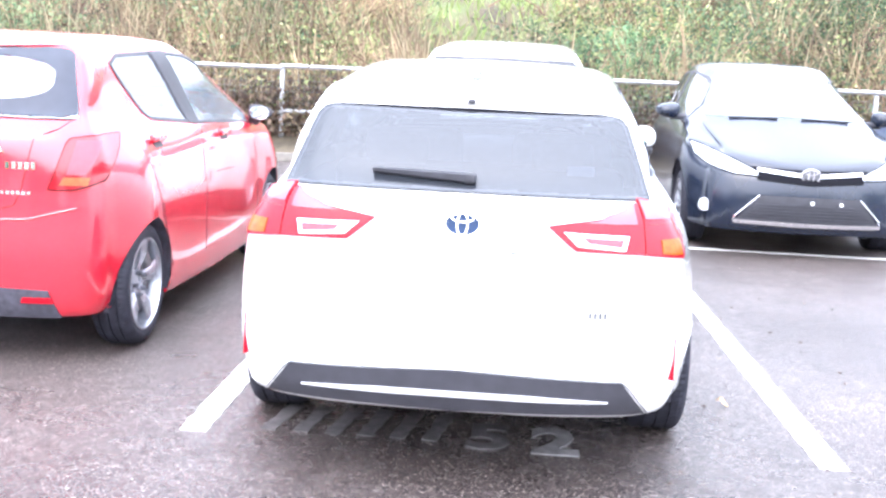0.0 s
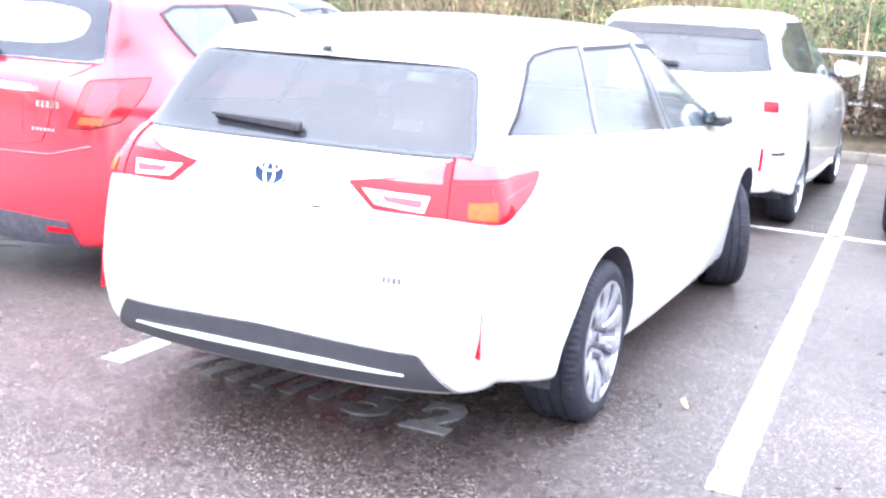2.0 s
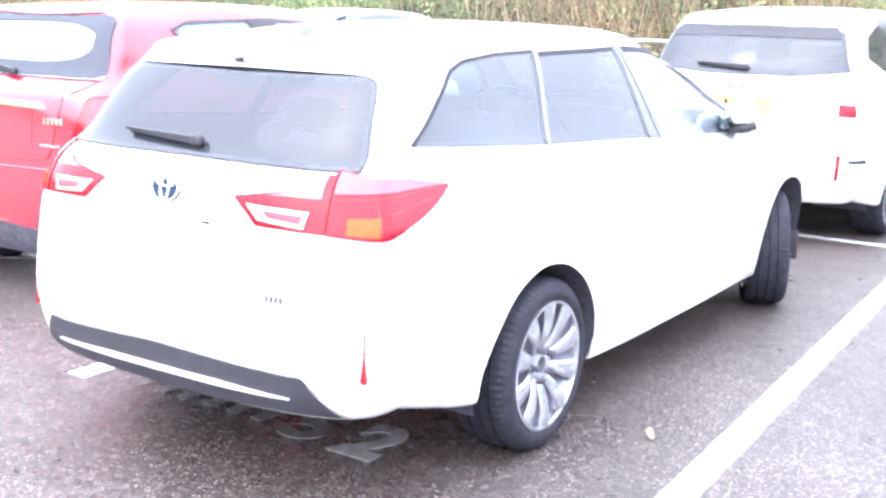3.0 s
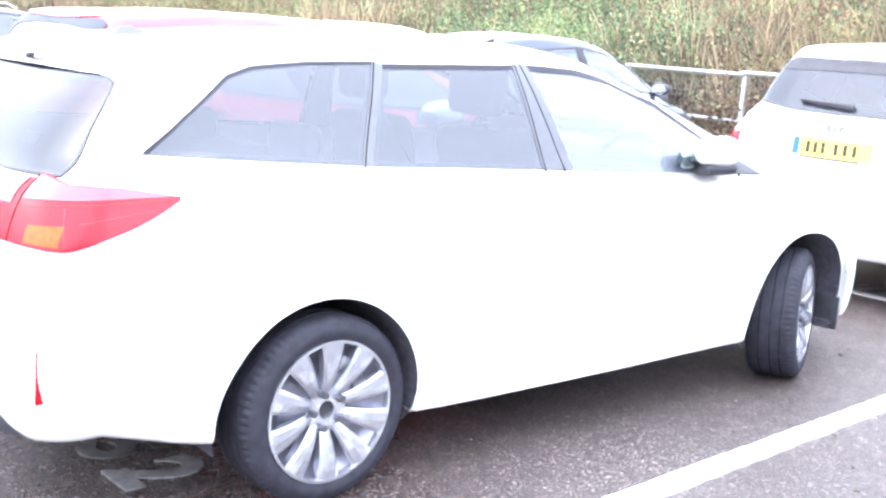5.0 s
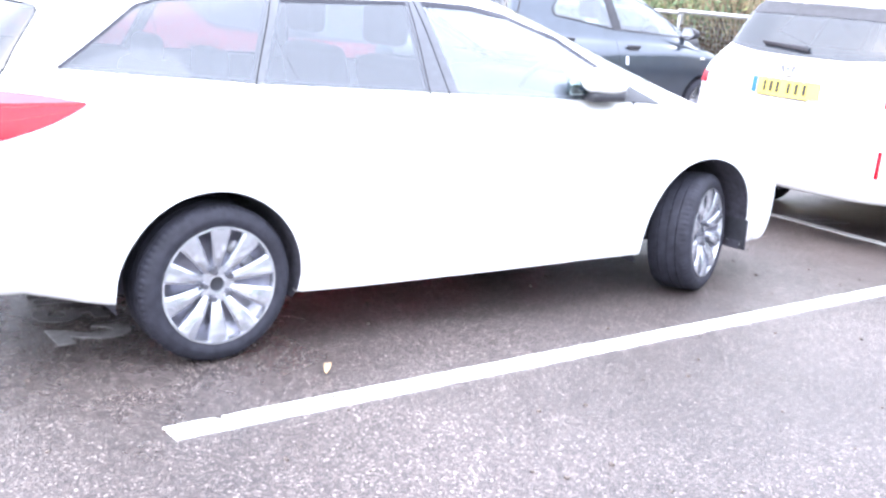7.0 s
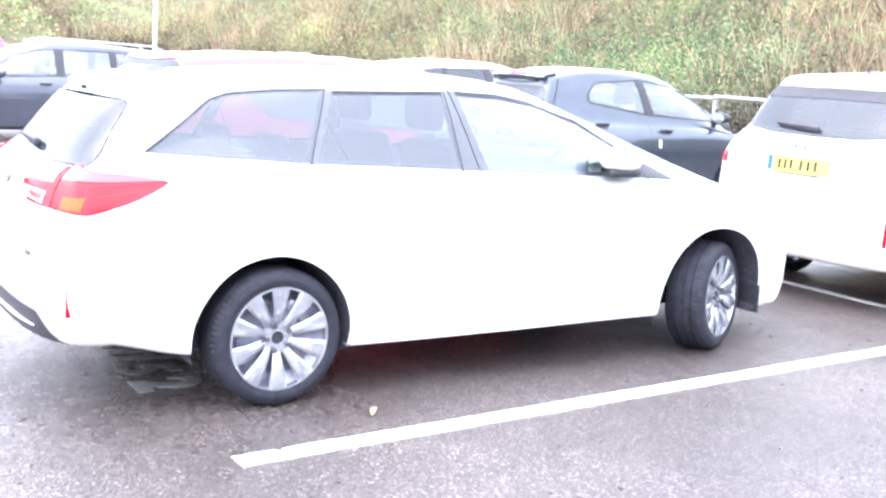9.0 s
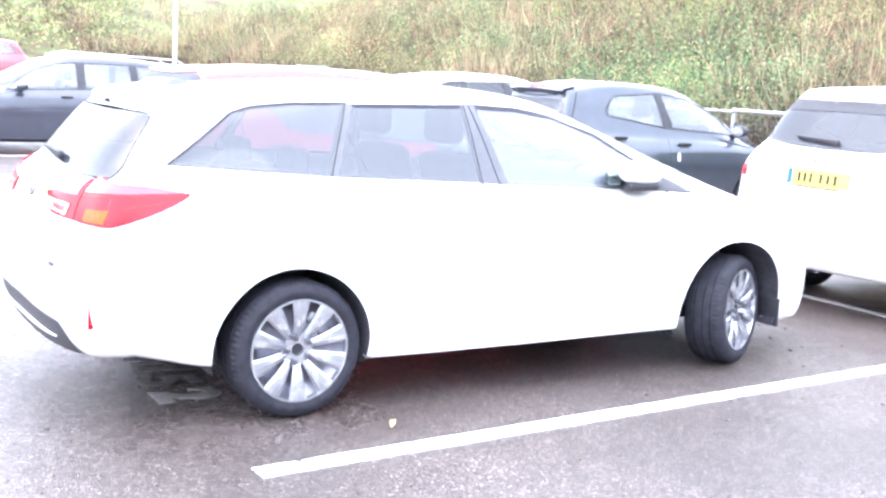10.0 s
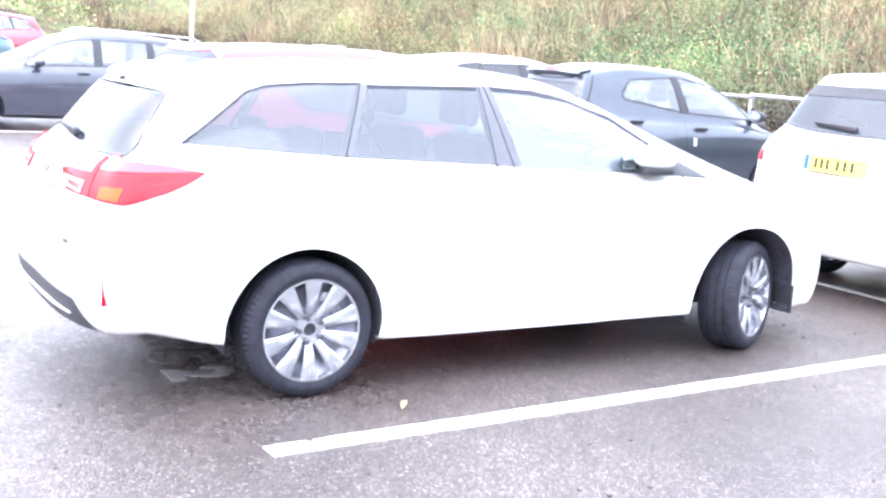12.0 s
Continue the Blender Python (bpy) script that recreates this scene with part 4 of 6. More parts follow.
def asphalt():
    """Wet tarmac: stone grain with wet glints painted as its palest stones, damp and dry patches, a thin film of water
    in the hollows.
    """
    m = bpy.data.materials.new("wet_asphalt")
    m.use_nodes = True
    nt = m.node_tree
    N, L = nt.nodes, nt.links
    p = N["Principled BSDF"]
    tc = N.new("ShaderNodeTexCoord")

    def nz(scale, detail, rough=0.6):
        n = N.new("ShaderNodeTexNoise")
        n.inputs["Scale"].default_value, n.inputs["Detail"].default_value, n.inputs["Roughness"].default_value = scale, detail, rough
        L.new(tc.outputs["Object"], n.inputs["Vector"])
        return n.outputs["Fac"]

    def ramp(src, a, b, c, d):
        r = N.new("ShaderNodeMapRange")
        for k, v in zip((1, 2, 3, 4), (a, b, c, d)):
            r.inputs[k].default_value = v
        L.new(src, r.inputs[0])
        return r.outputs[0]

    vor = N.new("ShaderNodeTexVoronoi")
    vor.inputs["Scale"].default_value = 170
    L.new(tc.outputs["Object"], vor.inputs["Vector"])
    stone = N.new("ShaderNodeValToRGB")
    # the palest end of the ramp is wet sparkle put into the stone colour
    stone.color_ramp.elements[0].color, stone.color_ramp.elements[1].color = (0.030, 0.024, 0.025, 1), (0.44, 0.38, 0.35, 1)
    stone.color_ramp.elements.new(0.62).color = (0.070, 0.055, 0.052, 1)
    stone.color_ramp.elements.new(0.84).color = (0.13, 0.105, 0.096, 1)
    stone.color_ramp.elements.new(0.94).color = (0.19, 0.16, 0.145, 1)
    sepc = N.new("ShaderNodeSeparateColor")
    L.new(vor.outputs["Color"], sepc.inputs[0])
    L.new(sepc.outputs[0], stone.inputs[0])
    big = ramp(nz(0.55, 5), 0.35, 0.65, 0.75, 1.25)
    mid = N.new("ShaderNodeMath")
    mid.operation = "MULTIPLY"
    L.new(big, mid.inputs[0])
    L.new(ramp(nz(26, 6, 0.75), 0.3, 0.7, 0.70, 1.32), mid.inputs[1])
    sc = N.new("ShaderNodeVectorMath")
    sc.operation = "SCALE"
    L.new(stone.outputs[0], sc.inputs[0])
    L.new(mid.outputs[0], sc.inputs["Scale"])
    L.new(sc.outputs[0], p.inputs["Base Color"])
    # a shallow film of water lies behind the estate's bay
    off = N.new("ShaderNodeVectorMath")
    off.operation = "DISTANCE"
    off.inputs[1].default_value = (-0.25, 0.1, 0.0)
    L.new(tc.outputs["Object"], off.inputs[0])
    near = N.new("ShaderNodeMath")
    near.operation = "MULTIPLY"
    L.new(ramp(off.outputs["Value"], 0.6, 2.0, 1.0, 0.0), near.inputs[0])
    L.new(ramp(nz(9, 6, 0.75), 0.38, 0.54, 0.0, 1.0), near.inputs[1])
    wet = N.new("ShaderNodeMapRange")
    wet.inputs[3].default_value, wet.inputs[4].default_value = 0.0, 0.22
    L.new(near.outputs[0], wet.inputs[0])
    dull = N.new("ShaderNodeMath")
    dull.operation = "SUBTRACT"
    L.new(ramp(nz(1.3, 4), 0.38, 0.62, 0.29, 0.44), dull.inputs[0])
    L.new(wet.outputs[0], dull.inputs[1])
    L.new(dull.outputs[0], p.inputs["Roughness"])
    L.new(ramp(near.outputs[0], 0.0, 1.0, 0.55, 1.0), p.inputs["Specular IOR Level"])
    bp = N.new("ShaderNodeBump")
    bp.inputs["Strength"].default_value, bp.inputs["Distance"].default_value = 0.5, 0.005
    inv = ramp(vor.outputs["Distance"], 0.0, 0.6, 1.0, 0.0)
    L.new(inv, bp.inputs["Height"])
    b2 = N.new("ShaderNodeBump")
    b2.inputs["Strength"].default_value, b2.inputs["Distance"].default_value = 0.6, 0.01
    L.new(nz(55, 5), b2.inputs["Height"])
    L.new(bp.outputs[0], b2.inputs["Normal"])
    L.new(b2.outputs[0], p.inputs["Normal"])
    return m


tagged(mesh_ob("ground", ground_bm(-90, 80, -60, 110, 171, 86), asphalt()), "wet dark asphalt car park ground", "ground", kind="structure")


def ground_strip(name, pts, w, label, jitter=0.004):
    bm = bmesh.new()
    P = polyline(pts, max(8, int(np.linalg.norm(np.array(pts[-1]) - np.array(pts[0])) / 0.06)))
    d = P[-1] - P[0]
    n = np.array([-d[1], d[0]]) / np.linalg.norm(d) * w / 2
    rng = random.Random(3)
    rows = []
    for p in P:
        j = [1 + rng.uniform(-jitter, jitter) / w * 2 for _ in range(2)]
        rows.append([bm.verts.new((*(p + k * n), rise(*(p + k * n)) + z)) for k, z in ((j[0], -0.005), (j[0], 0.004), (-j[1], 0.004), (-j[1], -0.005))])
    for a, b in zip(rows, rows[1:]):
        for k in range(3):
            bm.faces.new((a[k], a[k + 1], b[k + 1], b[k]))
    bm.faces.new(rows[0])
    bm.faces.new(rows[-1])
    bmesh.ops.recalc_face_normals(bm, faces=bm.faces[:])
    return tagged(mesh_ob(name, bm, LINEP, None, "", False), label, "line", "bay lines", "structure")


ground_strip("bay_line", [(1.40, 0.61), (1.20, 5.7), (0.95, 10.9)], 0.108, "worn white painted bay line")
ground_strip("bay_line", [(-1.012, 0.55), (-1.05, 5.7)], 0.105, "worn white painted bay line")
ground_strip("bay_line", [(-3.45, 0.5), (-3.5, 11.0)], 0.105, "worn white painted bay line")
ground_strip("bay_line", [(3.75, 0.6), (3.4, 11.0)], 0.105, "worn white painted bay line")
ground_strip("bay_line", [(-12, 6.0), (0, 5.76), (8, 5.68)], 0.075, "white painted cross line")
ground_strip("bay_line", [(-13.2, -3.0), (-13.4, 9.0)], 0.10, "white painted line before the far row")

# painted bay figures, half hidden under the cars
FADED = mat("faded_paint", (0.22, 0.21, 0.21), 0.6, var=0.35, scale=25, bump=0.3, bscale=300)

WORN = mat("worn_paint", (0.115, 0.105, 0.105), 0.6, var=0.45, scale=18, bump=0.3, bscale=300)


def ground_text(body, x, y, size, stretch):
    cu = bpy.data.curves.new("figure", "FONT")
    cu.body, cu.size, cu.extrude, cu.offset = body, size, 0.003, 0.013
    tmp = bpy.data.objects.new("figure", cu)
    me = bpy.data.meshes.new_from_object(tmp)
    bpy.data.objects.remove(tmp)
    me.materials.append(FADED)
    ob = new("painted_figure", me)
    ob.matrix_basis = pose(x, y, 0.004) @ Matrix.Diagonal((1, stretch, 1, 1))
    return tagged(ob, "faded white figure painted on the wet asphalt", "marking", "painted figures", "structure")


ground_text("5", 0.02, 0.575, 0.36, 1.05).data.materials[0] = WORN
ground_text("2", 0.275, 0.565, 0.36, 1.15)
for k in range(6):
    x = -0.74 + 0.125 * k
    ob = ground_strip("painted_stroke", [(x, 0.62), (x + 0.05, 0.95)], 0.062, "faded white painted stroke, unreadable")
    ob.data.materials[0] = WORN
for k in range(5):
    y = 1.50 + 0.19 * k
    ob = ground_strip("painted_stroke", [(-3.45, y), (-2.80, y + 0.36)], 0.035, "faded white painted stroke, unreadable")
    ob.data.materials[0] = FADED
for k in range(3):
    x = -0.34 + 0.12 * k
    ob = ground_strip("painted_stroke", [(x, 5.86), (x + 0.10, 6.10)], 0.05, "faded white painted stroke, unreadable")
    ob.data.materials[0] = FADED

# a fallen leaf and crumbs of grit
LEAFM = mat("dead_leaf", (0.50, 0.34, 0.18), 0.7, var=0.3, scale=60)


def dead_leaf(x, y, rot, size):
    bm = bmesh.new()
    mid, l, r = [], [], []
    for i in range(7):
        u = i / 6
        w = size * 0.22 * math.sin(math.pi * min(u * 1.05, 1)) ** 0.8 + 0.001
        h = 0.012 + 0.012 * math.sin(u * 5)
        mid.append(bm.verts.new(((u - 0.5) * size, 0, h)))
        l.append(bm.verts.new(((u - 0.5) * size, w, h + 0.008)))
        r.append(bm.verts.new(((u - 0.5) * size, -w, h + 0.003)))
    for i in range(6):
        bm.faces.new((mid[i], mid[i + 1], l[i + 1], l[i]))
        bm.faces.new((r[i], r[i + 1], mid[i + 1], mid[i]))
    ob = tagged(mesh_ob("dead_leaf", bm, LEAFM), "curled yellow dead leaf lying on wet asphalt", "leaf")
    ob.matrix_basis = pose(x, y, 0.002, 0, 0, rot)
    so = ob.modifiers.new("thick", "SOLIDIFY")
    so.thickness = 0.0015
    return ob


dead_leaf(1.105, 1.348, -35, 0.055)
GRITM = mat("grit_crumbs", (0.10, 0.08, 0.07), 0.8, var=0.6, scale=3)
bm = bmesh.new()
gr = random.Random(11)
for k in range(420):
    x, y, q = gr.uniform(-0.5, 5.5), gr.uniform(-3.0, 5.5), gr.uniform(0.003, 0.009)
    box_bm(q * 2.2, q * 1.4, q, (x, y, q * 0.4), q * 0.25, 1, bm, Matrix.Rotation(gr.uniform(0, 6.28), 4, "Z"))
tagged(mesh_ob("grit", bm, GRITM, None, "", False), "small dark crumbs of grit on the asphalt", "grit", kind="stuff")


# ---- other cars ----
def place(ob, x, y, head):
    ob.matrix_basis = pose(x, y, rise(x, y), 0, 0, head)


# small red hatchback in the next bay
HATCH = make_spec(L=3.90, ys=((0, 0), (0.5, 0.42), (1.3, 0.86), (4.5, 3.90)), zs=((0, 0), (0.24, 0.195), (0.30, 0.225), (0.5, 0.49), (0.7, 0.72), (1.0, 1.08), (1.268, 1.39), (1.467, 1.505)), kx=0.955, rear_dy=((0.5, 0), (0.95, -0.02), (1.3, -0.06), (1.4, -0.08)), axles=(0.60, 3.11), rear_kx=1.07)
HATCH["side"] = {
    "rear_door_window": ([(0.98, 1.065), (1.44, 1.030)], [(0.92, 1.10), (0.76, 1.26), (0.69, 1.345), (0.82, 1.388), (1.25, 1.405)]),
    "front_door_window": ([(1.60, 1.020), (2.64, 0.975)], [(1.44, 1.410), (1.79, 1.395), (2.20, 1.31), (2.48, 1.14), (2.64, 0.98)]),
}
HATCH["rear"] = ([(-0.62, 1.10), (0.62, 1.10)], [(-0.615, 1.13), (-0.555, 1.375), (-0.52, 1.40), (0.52, 1.40), (0.555, 1.375), (0.615, 1.13)])
small, s2 = car("hatchback_car", "glossy red small hatchback car with dark mirrors", HATCH, RED, tints=(FRONTGLASS, FRONTGLASS), rear_tint=HATCHGLASS, frit_w=0.01, wheel_r=0.298, arch_rs=(0.318, 0.335), wheels=dict(spokes=5, w0=0.05, w1=0.115, twist=0.02, w=0.185))
place(small, -2.42, 1.16, 0)
on = lambda a, b, o: s2.rear(a, b, o, 1)
for s in (1, -1):
    cn = corner(s2, s, 0.40, 0.62)
    lamp = part("tail_lamp", patch_bm(cn, [(15, 0.80), (26, 0.80), (40, 0.84)], [(24, 1.02), (34, 1.03), (64, 1.035)], 18, 8, 0.008, 0.02), LENSD, small, "red and smoked tail lamp")
    rim = [(15, 0.80), (26, 0.80), (40, 0.84), (64, 1.035), (34, 1.03), (24, 1.02), (15, 0.80)]
    part("lamp_seam", tube_bm([cn(a, z, 0.006) for a, z in polyline(rim, 60)], 0.003, 5), FRIT, lamp)
    part("lamp_core", patch_bm(cn, [(23, 0.865), (31, 0.865)], [(28, 1.01), (42, 1.01)], 8, 6, 0.012, 0.01), LENSP, lamp, "paler red lamp core")
    part("indicator_lens", patch_bm(cn, [(20, 0.82), (32, 0.82)], [(22, 0.855), (33, 0.855)], 8, 4, 0.012, 0.01), SMOKED, lamp, "smoked amber lens")
    part("reflector", patch_bm(lambda a, b, o, s=s: s2.rear(s * a, b, o, 1), [(0.42, 0.295), (0.56, 0.295)], [(0.43, 0.32), (0.55, 0.32)], 8, 3, 0.016, 0.01), LENS, small, "low red reflector")
    door_mirror(small, s2, 2.74, 0.985, TRIM, s, 0.075, 0.72)
    door_handle(small, s2, 0.86, 0.975, RED, s)
    door_handle(small, s2, 1.95, 0.945, RED, s)
    for y0, y1, z1 in ((1.51, 1.53, 1.03), (2.62, 2.70, 0.98), (0.58, 0.95, 1.0)):
        part("door_gap", tube_bm([s2.side(y0 + (y1 - y0) * u, z1 - (z1 - 0.32) * u, 0.0, s) for u in np.linspace(0, 1, 12)], 0.003, 5), TRIM, small)
part("bumper_insert", patch_bm(on, [(-0.58, 0.225), (0.58, 0.225)], [(-0.54, 0.35), (0, 0.37), (0.54, 0.35)], 30, 6, 0.010, 0.03), LINER, small, "black lower bumper panel")
part("boot_strip", patch_bm(on, [(-0.36, 0.955), (0, 0.96), (0.36, 0.955)], [(-0.36, 0.985), (0, 0.99), (0.33, 0.985)], 24, 4, 0.022, 0.03), CHROME, small, "chrome boot strip")
bars(small, "boot_lettering", on, 0.36, 0.50, 0.885, 0.915, 5, CHROME, "chrome boot lettering")
bars(small, "boot_lettering", on, 0.34, 0.48, 0.775, 0.788, 6, CHROME, "small chrome lettering")
for s in (1, -1):
    for gap in ([(0.605, 1.10), (0.565, 1.06), (0.51, 1.035)], [(0.475, 1.02), (0.43, 0.80), (0.40, 0.725), (0.30, 0.70), (0.0, 0.695)]):
        part("tailgate_gap", tube_bm([on(s * x, z, 0.001) for x, z in polyline(gap, 26)], 0.0028, 5), LENSD, small, "dark tailgate shut line")
    part("bumper_crease", tube_bm([on(s * x, z, 0.0) for x, z in polyline([(0.0, 0.655), (0.45, 0.665), (0.66, 0.72)], 24)], 0.006, 6), RED, small)
# the grey printed border of the rear glass, rounded on its inner side
bm = bmesh.new()
outline = polyline(HATCH["rear"][0] + HATCH["rear"][1][::-1] + HATCH["rear"][0][:1], 400)
mid = np.array((0.0, 1.262))
bearing = np.arctan2(outline[:, 1] - mid[1], outline[:, 0] - mid[0])
order = np.argsort(bearing)
rows = [[] for _ in range(7)]
for a in np.linspace(-math.pi, math.pi, 161)[:-1]:
    far = float(np.interp(a, bearing[order], np.hypot(*(outline[order] - mid).T), period=2 * math.pi))
    near = (abs(math.cos(a) / 0.50) ** 3.2 + abs(math.sin(a) / 0.098) ** 3.2) ** (-1 / 3.2)
    for j in range(7):
        r = far * 0.995 + (min(near, far * 0.95) - far * 0.995) * j / 6
        rows[j].append(bm.verts.new(on(mid[0] + r * math.cos(a), mid[1] + 0.006 + r * math.sin(a), 0.0105)))
for a, b in zip(rows, rows[1:]):
    for k in range(160):
        bm.faces.new((a[k], a[(k + 1) % 160], b[(k + 1) % 160], b[k]))
bmesh.ops.recalc_face_normals(bm, faces=bm.faces[:])
part("glass_border", bm, FRITG, small, "grey printed border of the rear glass")
rear_wiper(small, s2, (0.03, 1.11), (-0.33, 1.16))
part("plate_recess", patch_bm(on, [(-0.28, 0.76), (0.28, 0.76)], [(-0.28, 0.94), (0.28, 0.94)], 12, 5, 0.002, 0.004), RED, small)
part("exhaust", lathe_bm([(0.030, 0.0), (0.034, 0.0), (0.034, 0.25), (0.030, 0.25)], 20), CHROME, small, "steel exhaust tip").matrix_basis = pose(0.38, 0.10, 0.27, 0, 0, 90)

# white high-roofed estate ahead, rear towards the aisle
MPV = make_spec(L=4.5, zs=((0, 0), (0.5, 0.52), (0.95, 1.06), (1.02, 1.14), (1.268, 1.435), (1.35, 1.535), (1.439, 1.615)), kx=1.04, rear_dy=((0.5, 0.0), (1.0, -0.02), (1.3, -0.04)), axles=(1.02, 3.75), rear_kx=1.06)
MPV["rear"] = ([(-0.685, 1.165), (-0.35, 1.13), (0, 1.125), (0.35, 1.13), (0.685, 1.165)], [(-0.675, 1.19), (-0.60, 1.42), (-0.575, 1.435), (0.575, 1.435), (0.60, 1.42), (0.675, 1.19)])
MPV["side"]["quarter_window"] = ([(0.80, 1.25), (1.215, 1.15)], [(0.80, 1.255), (0.95, 1.40), (1.355, 1.49)])
mpv, s3 = car("estate_car", "white tall estate car with yellow rear number plate", MPV, WHITE, wheels=dict(spokes=10), trim=PILLARGLOSS, seal_w=(0.008, 0.008, 0.008), top_seal=True, frit_w=0.02)
place(mpv, -0.04, 5.19, 0)
on3 = lambda a, b, o: s3.rear(a, b, o, 1)
for s in (1, -1):
    cn = corner(s3, s)
    lamp = part("tail_lamp", patch_bm(cn, [(24, 0.865), (38, 0.865)], [(23, 1.035), (40, 1.025)], 10, 8, 0.007, 0.02), LENSW, mpv, "clear and red tail lamp")
    part("lamp_core", patch_bm(cn, [(26, 0.885), (38, 0.885)], [(26, 0.965), (38, 0.96)], 8, 5, 0.011, 0.01), LENS, lamp, "red lamp core")
    part("reflector", patch_bm(cn, [(26.5, 0.47), (29, 0.47)], [(27, 0.635), (29.5, 0.635)], 4, 8, 0.006, 0.012), LENS, mpv, "slim red bumper reflector")
    part("bumper_slot", patch_bm(cn, [(35, 0.585), (55, 0.575)], [(35, 0.605), (55, 0.60)], 10, 3, 0.004, 0.01), TRIM, mpv, "dark bumper slot")
    door_mirror(mpv, s3, 3.05, 1.10, WHITE, s, 0.14)
badge(mpv, tuple(on3(0, 1.052, 0.008)), 0.065, -14, blue=False)
rear_wiper(mpv, s3, (0.02, 1.165), (-0.33, 1.185))
# the shadow of the roof spoiler, laid on as a dark band
part("spoiler_shade_band", patch_bm(on3, [(-0.59, 1.375), (0, 1.38), (0.59, 1.375)], [(-0.55, 1.455), (0, 1.46), (0.55, 1.455)], 24, 4, 0.010, 0.02), TRIM, mpv, "dark band under the roof spoiler")
part("boot_seam", tube_bm([s3.rear(x, 1.0, 0.001) for x in np.linspace(-0.52, 0.52, 20)], 0.004, 5), TRIM, mpv)
plate = part("number_plate", patch_bm(on3, [(-0.26, 0.872), (0.26, 0.872)], [(-0.26, 0.983), (0.26, 0.983)], 14, 5, 0.012, 0.014), YELLOW, mpv, "yellow rear number plate")
part("plate_band", patch_bm(on3, [(-0.256, 0.876), (-0.215, 0.876)], [(-0.256, 0.979), (-0.215, 0.979)], 4, 4, 0.0145, 0.003), PLATEBLUE, plate, "blue plate band")
for x in (-0.165, -0.115, -0.065, 0.02, 0.08, 0.14):
    bars(plate, "plate_mark", lambda a, b, o: on3(a, b, o + 0.011), x, x + 0.05, 0.893, 0.962, 1, INK, "dark plate mark", 0.5)
part("plate_frame", patch_bm(on3, [(-0.20, 0.862), (0.18, 0.862)], [(-0.20, 0.872), (0.18, 0.872)], 10, 3, 0.012, 0.012), TRIM, plate)
part("roof_aerial", tube_bm([(0.0, 0.78, 1.53), (0.0, 0.70, 1.60)], 0.006, 6), TRIM, mpv)

# black hatchback facing the aisle
DARK = make_spec(L=4.25, ys=((0, 0), (0.5, 0.5), (1.3, 1.05), (4.5, 4.25)), zs=((0, 0), (1.0, 1.02), (1.439, 1.53)), kx=1.05, axles=(0.78, 3.36))
dark, s4 = car("hatchback_car", "black hatchback car with chrome grille bar", DARK, NAVY, steer=0)
place(dark, 2.39, 9.65, 180)
fr = lambda a, b, o: s4.rear(a, b, o, -1)
for s in (1, -1):
    fs = lambda a, b, o, s=s: s4.rear(s * a, b, o, -1)
    head = part("headlamp", patch_bm(fs, [(0.40, 0.648), (0.58, 0.655), (0.74, 0.70), (0.83, 0.77)], [(0.40, 0.672), (0.60, 0.765), (0.78, 0.835), (0.85, 0.855)], 22, 7, 0.006, 0.02), HEADGLASS, dark, "clear headlamp")
    part("lamp_surround", band_bm(fs, [(0.39, 0.640), (0.58, 0.647), (0.745, 0.69), (0.84, 0.765), (0.86, 0.862), (0.78, 0.842), (0.60, 0.772), (0.39, 0.680)], 0.007, 100, 0.0075, 0.012), FRIT, head, "black headlamp surround")
    part("lamp_core", patch_bm(fs, [(0.52, 0.675), (0.64, 0.685)], [(0.52, 0.705), (0.64, 0.735)], 8, 5, 0.009, 0.006), CHROME, head)
    part("grille_bar", patch_bm(fs, [(0.07, 0.645), (0.25, 0.66), (0.40, 0.675)], [(0.07, 0.668), (0.25, 0.685), (0.40, 0.70)], 14, 4, 0.014, 0.016), CHROME, dark, "chrome grille bar")
    bm = bmesh.new()
    bmesh.ops.create_cone(bm, segments=24, radius1=0.055, radius2=0.045, depth=0.03, cap_ends=True)
    fog = part("fog_lamp", bm, LENSW, dark, "round fog lamp")
    p = fr(s * 0.76, 0.385, 0.012)
    fog.matrix_basis = Matrix.Translation(p) @ Matrix.Rotation(radians(-90), 4, "X")
    part("grille_edge", tube_bm([fs(0.38, 0.50, 0.012), fs(0.55, 0.33, 0.012), fs(0.56, 0.29, 0.012)], 0.007, 8), CHROME, dark, "chrome grille edge")
    door_mirror(dark, s4, 2.72, 1.02, NAVY, s, 0.15)
    part("wiper", tube_bm([fs(0.10, 1.055, 0.012), fs(0.50, 1.045, 0.012)], 0.010, 6), TRIM, dark, "black windscreen wiper")
part("upper_grille", patch_bm(fr, [(-0.40, 0.615), (0, 0.585), (0.40, 0.615)], [(-0.45, 0.715), (0, 0.70), (0.45, 0.715)], 24, 6, 0.005, 0.02), FRIT, dark, "black upper grille")
low = part("lower_grille", patch_bm(fr, [(-0.54, 0.305), (0.54, 0.305)], [(-0.38, 0.50), (0.38, 0.50)], 24, 8, 0.005, 0.03), TRIM, dark, "black lower grille with chrome edge")
for k in range(5):
    z = 0.33 + 0.024 * k
    part("grille_slat", patch_bm(fr, [(-0.48 + 0.018 * k, z), (0.48 - 0.018 * k, z)], [(-0.48 + 0.018 * k, z + 0.010), (0.48 - 0.018 * k, z + 0.010)], 16, 3, 0.014, 0.012), DIFF, low)
part("chrome_strip", patch_bm(fr, [(-0.56, 0.275), (0, 0.268), (0.56, 0.275)], [(-0.56, 0.305), (0, 0.30), (0.56, 0.305)], 24, 4, 0.018, 0.02), CHROME, dark, "chrome lower strip")
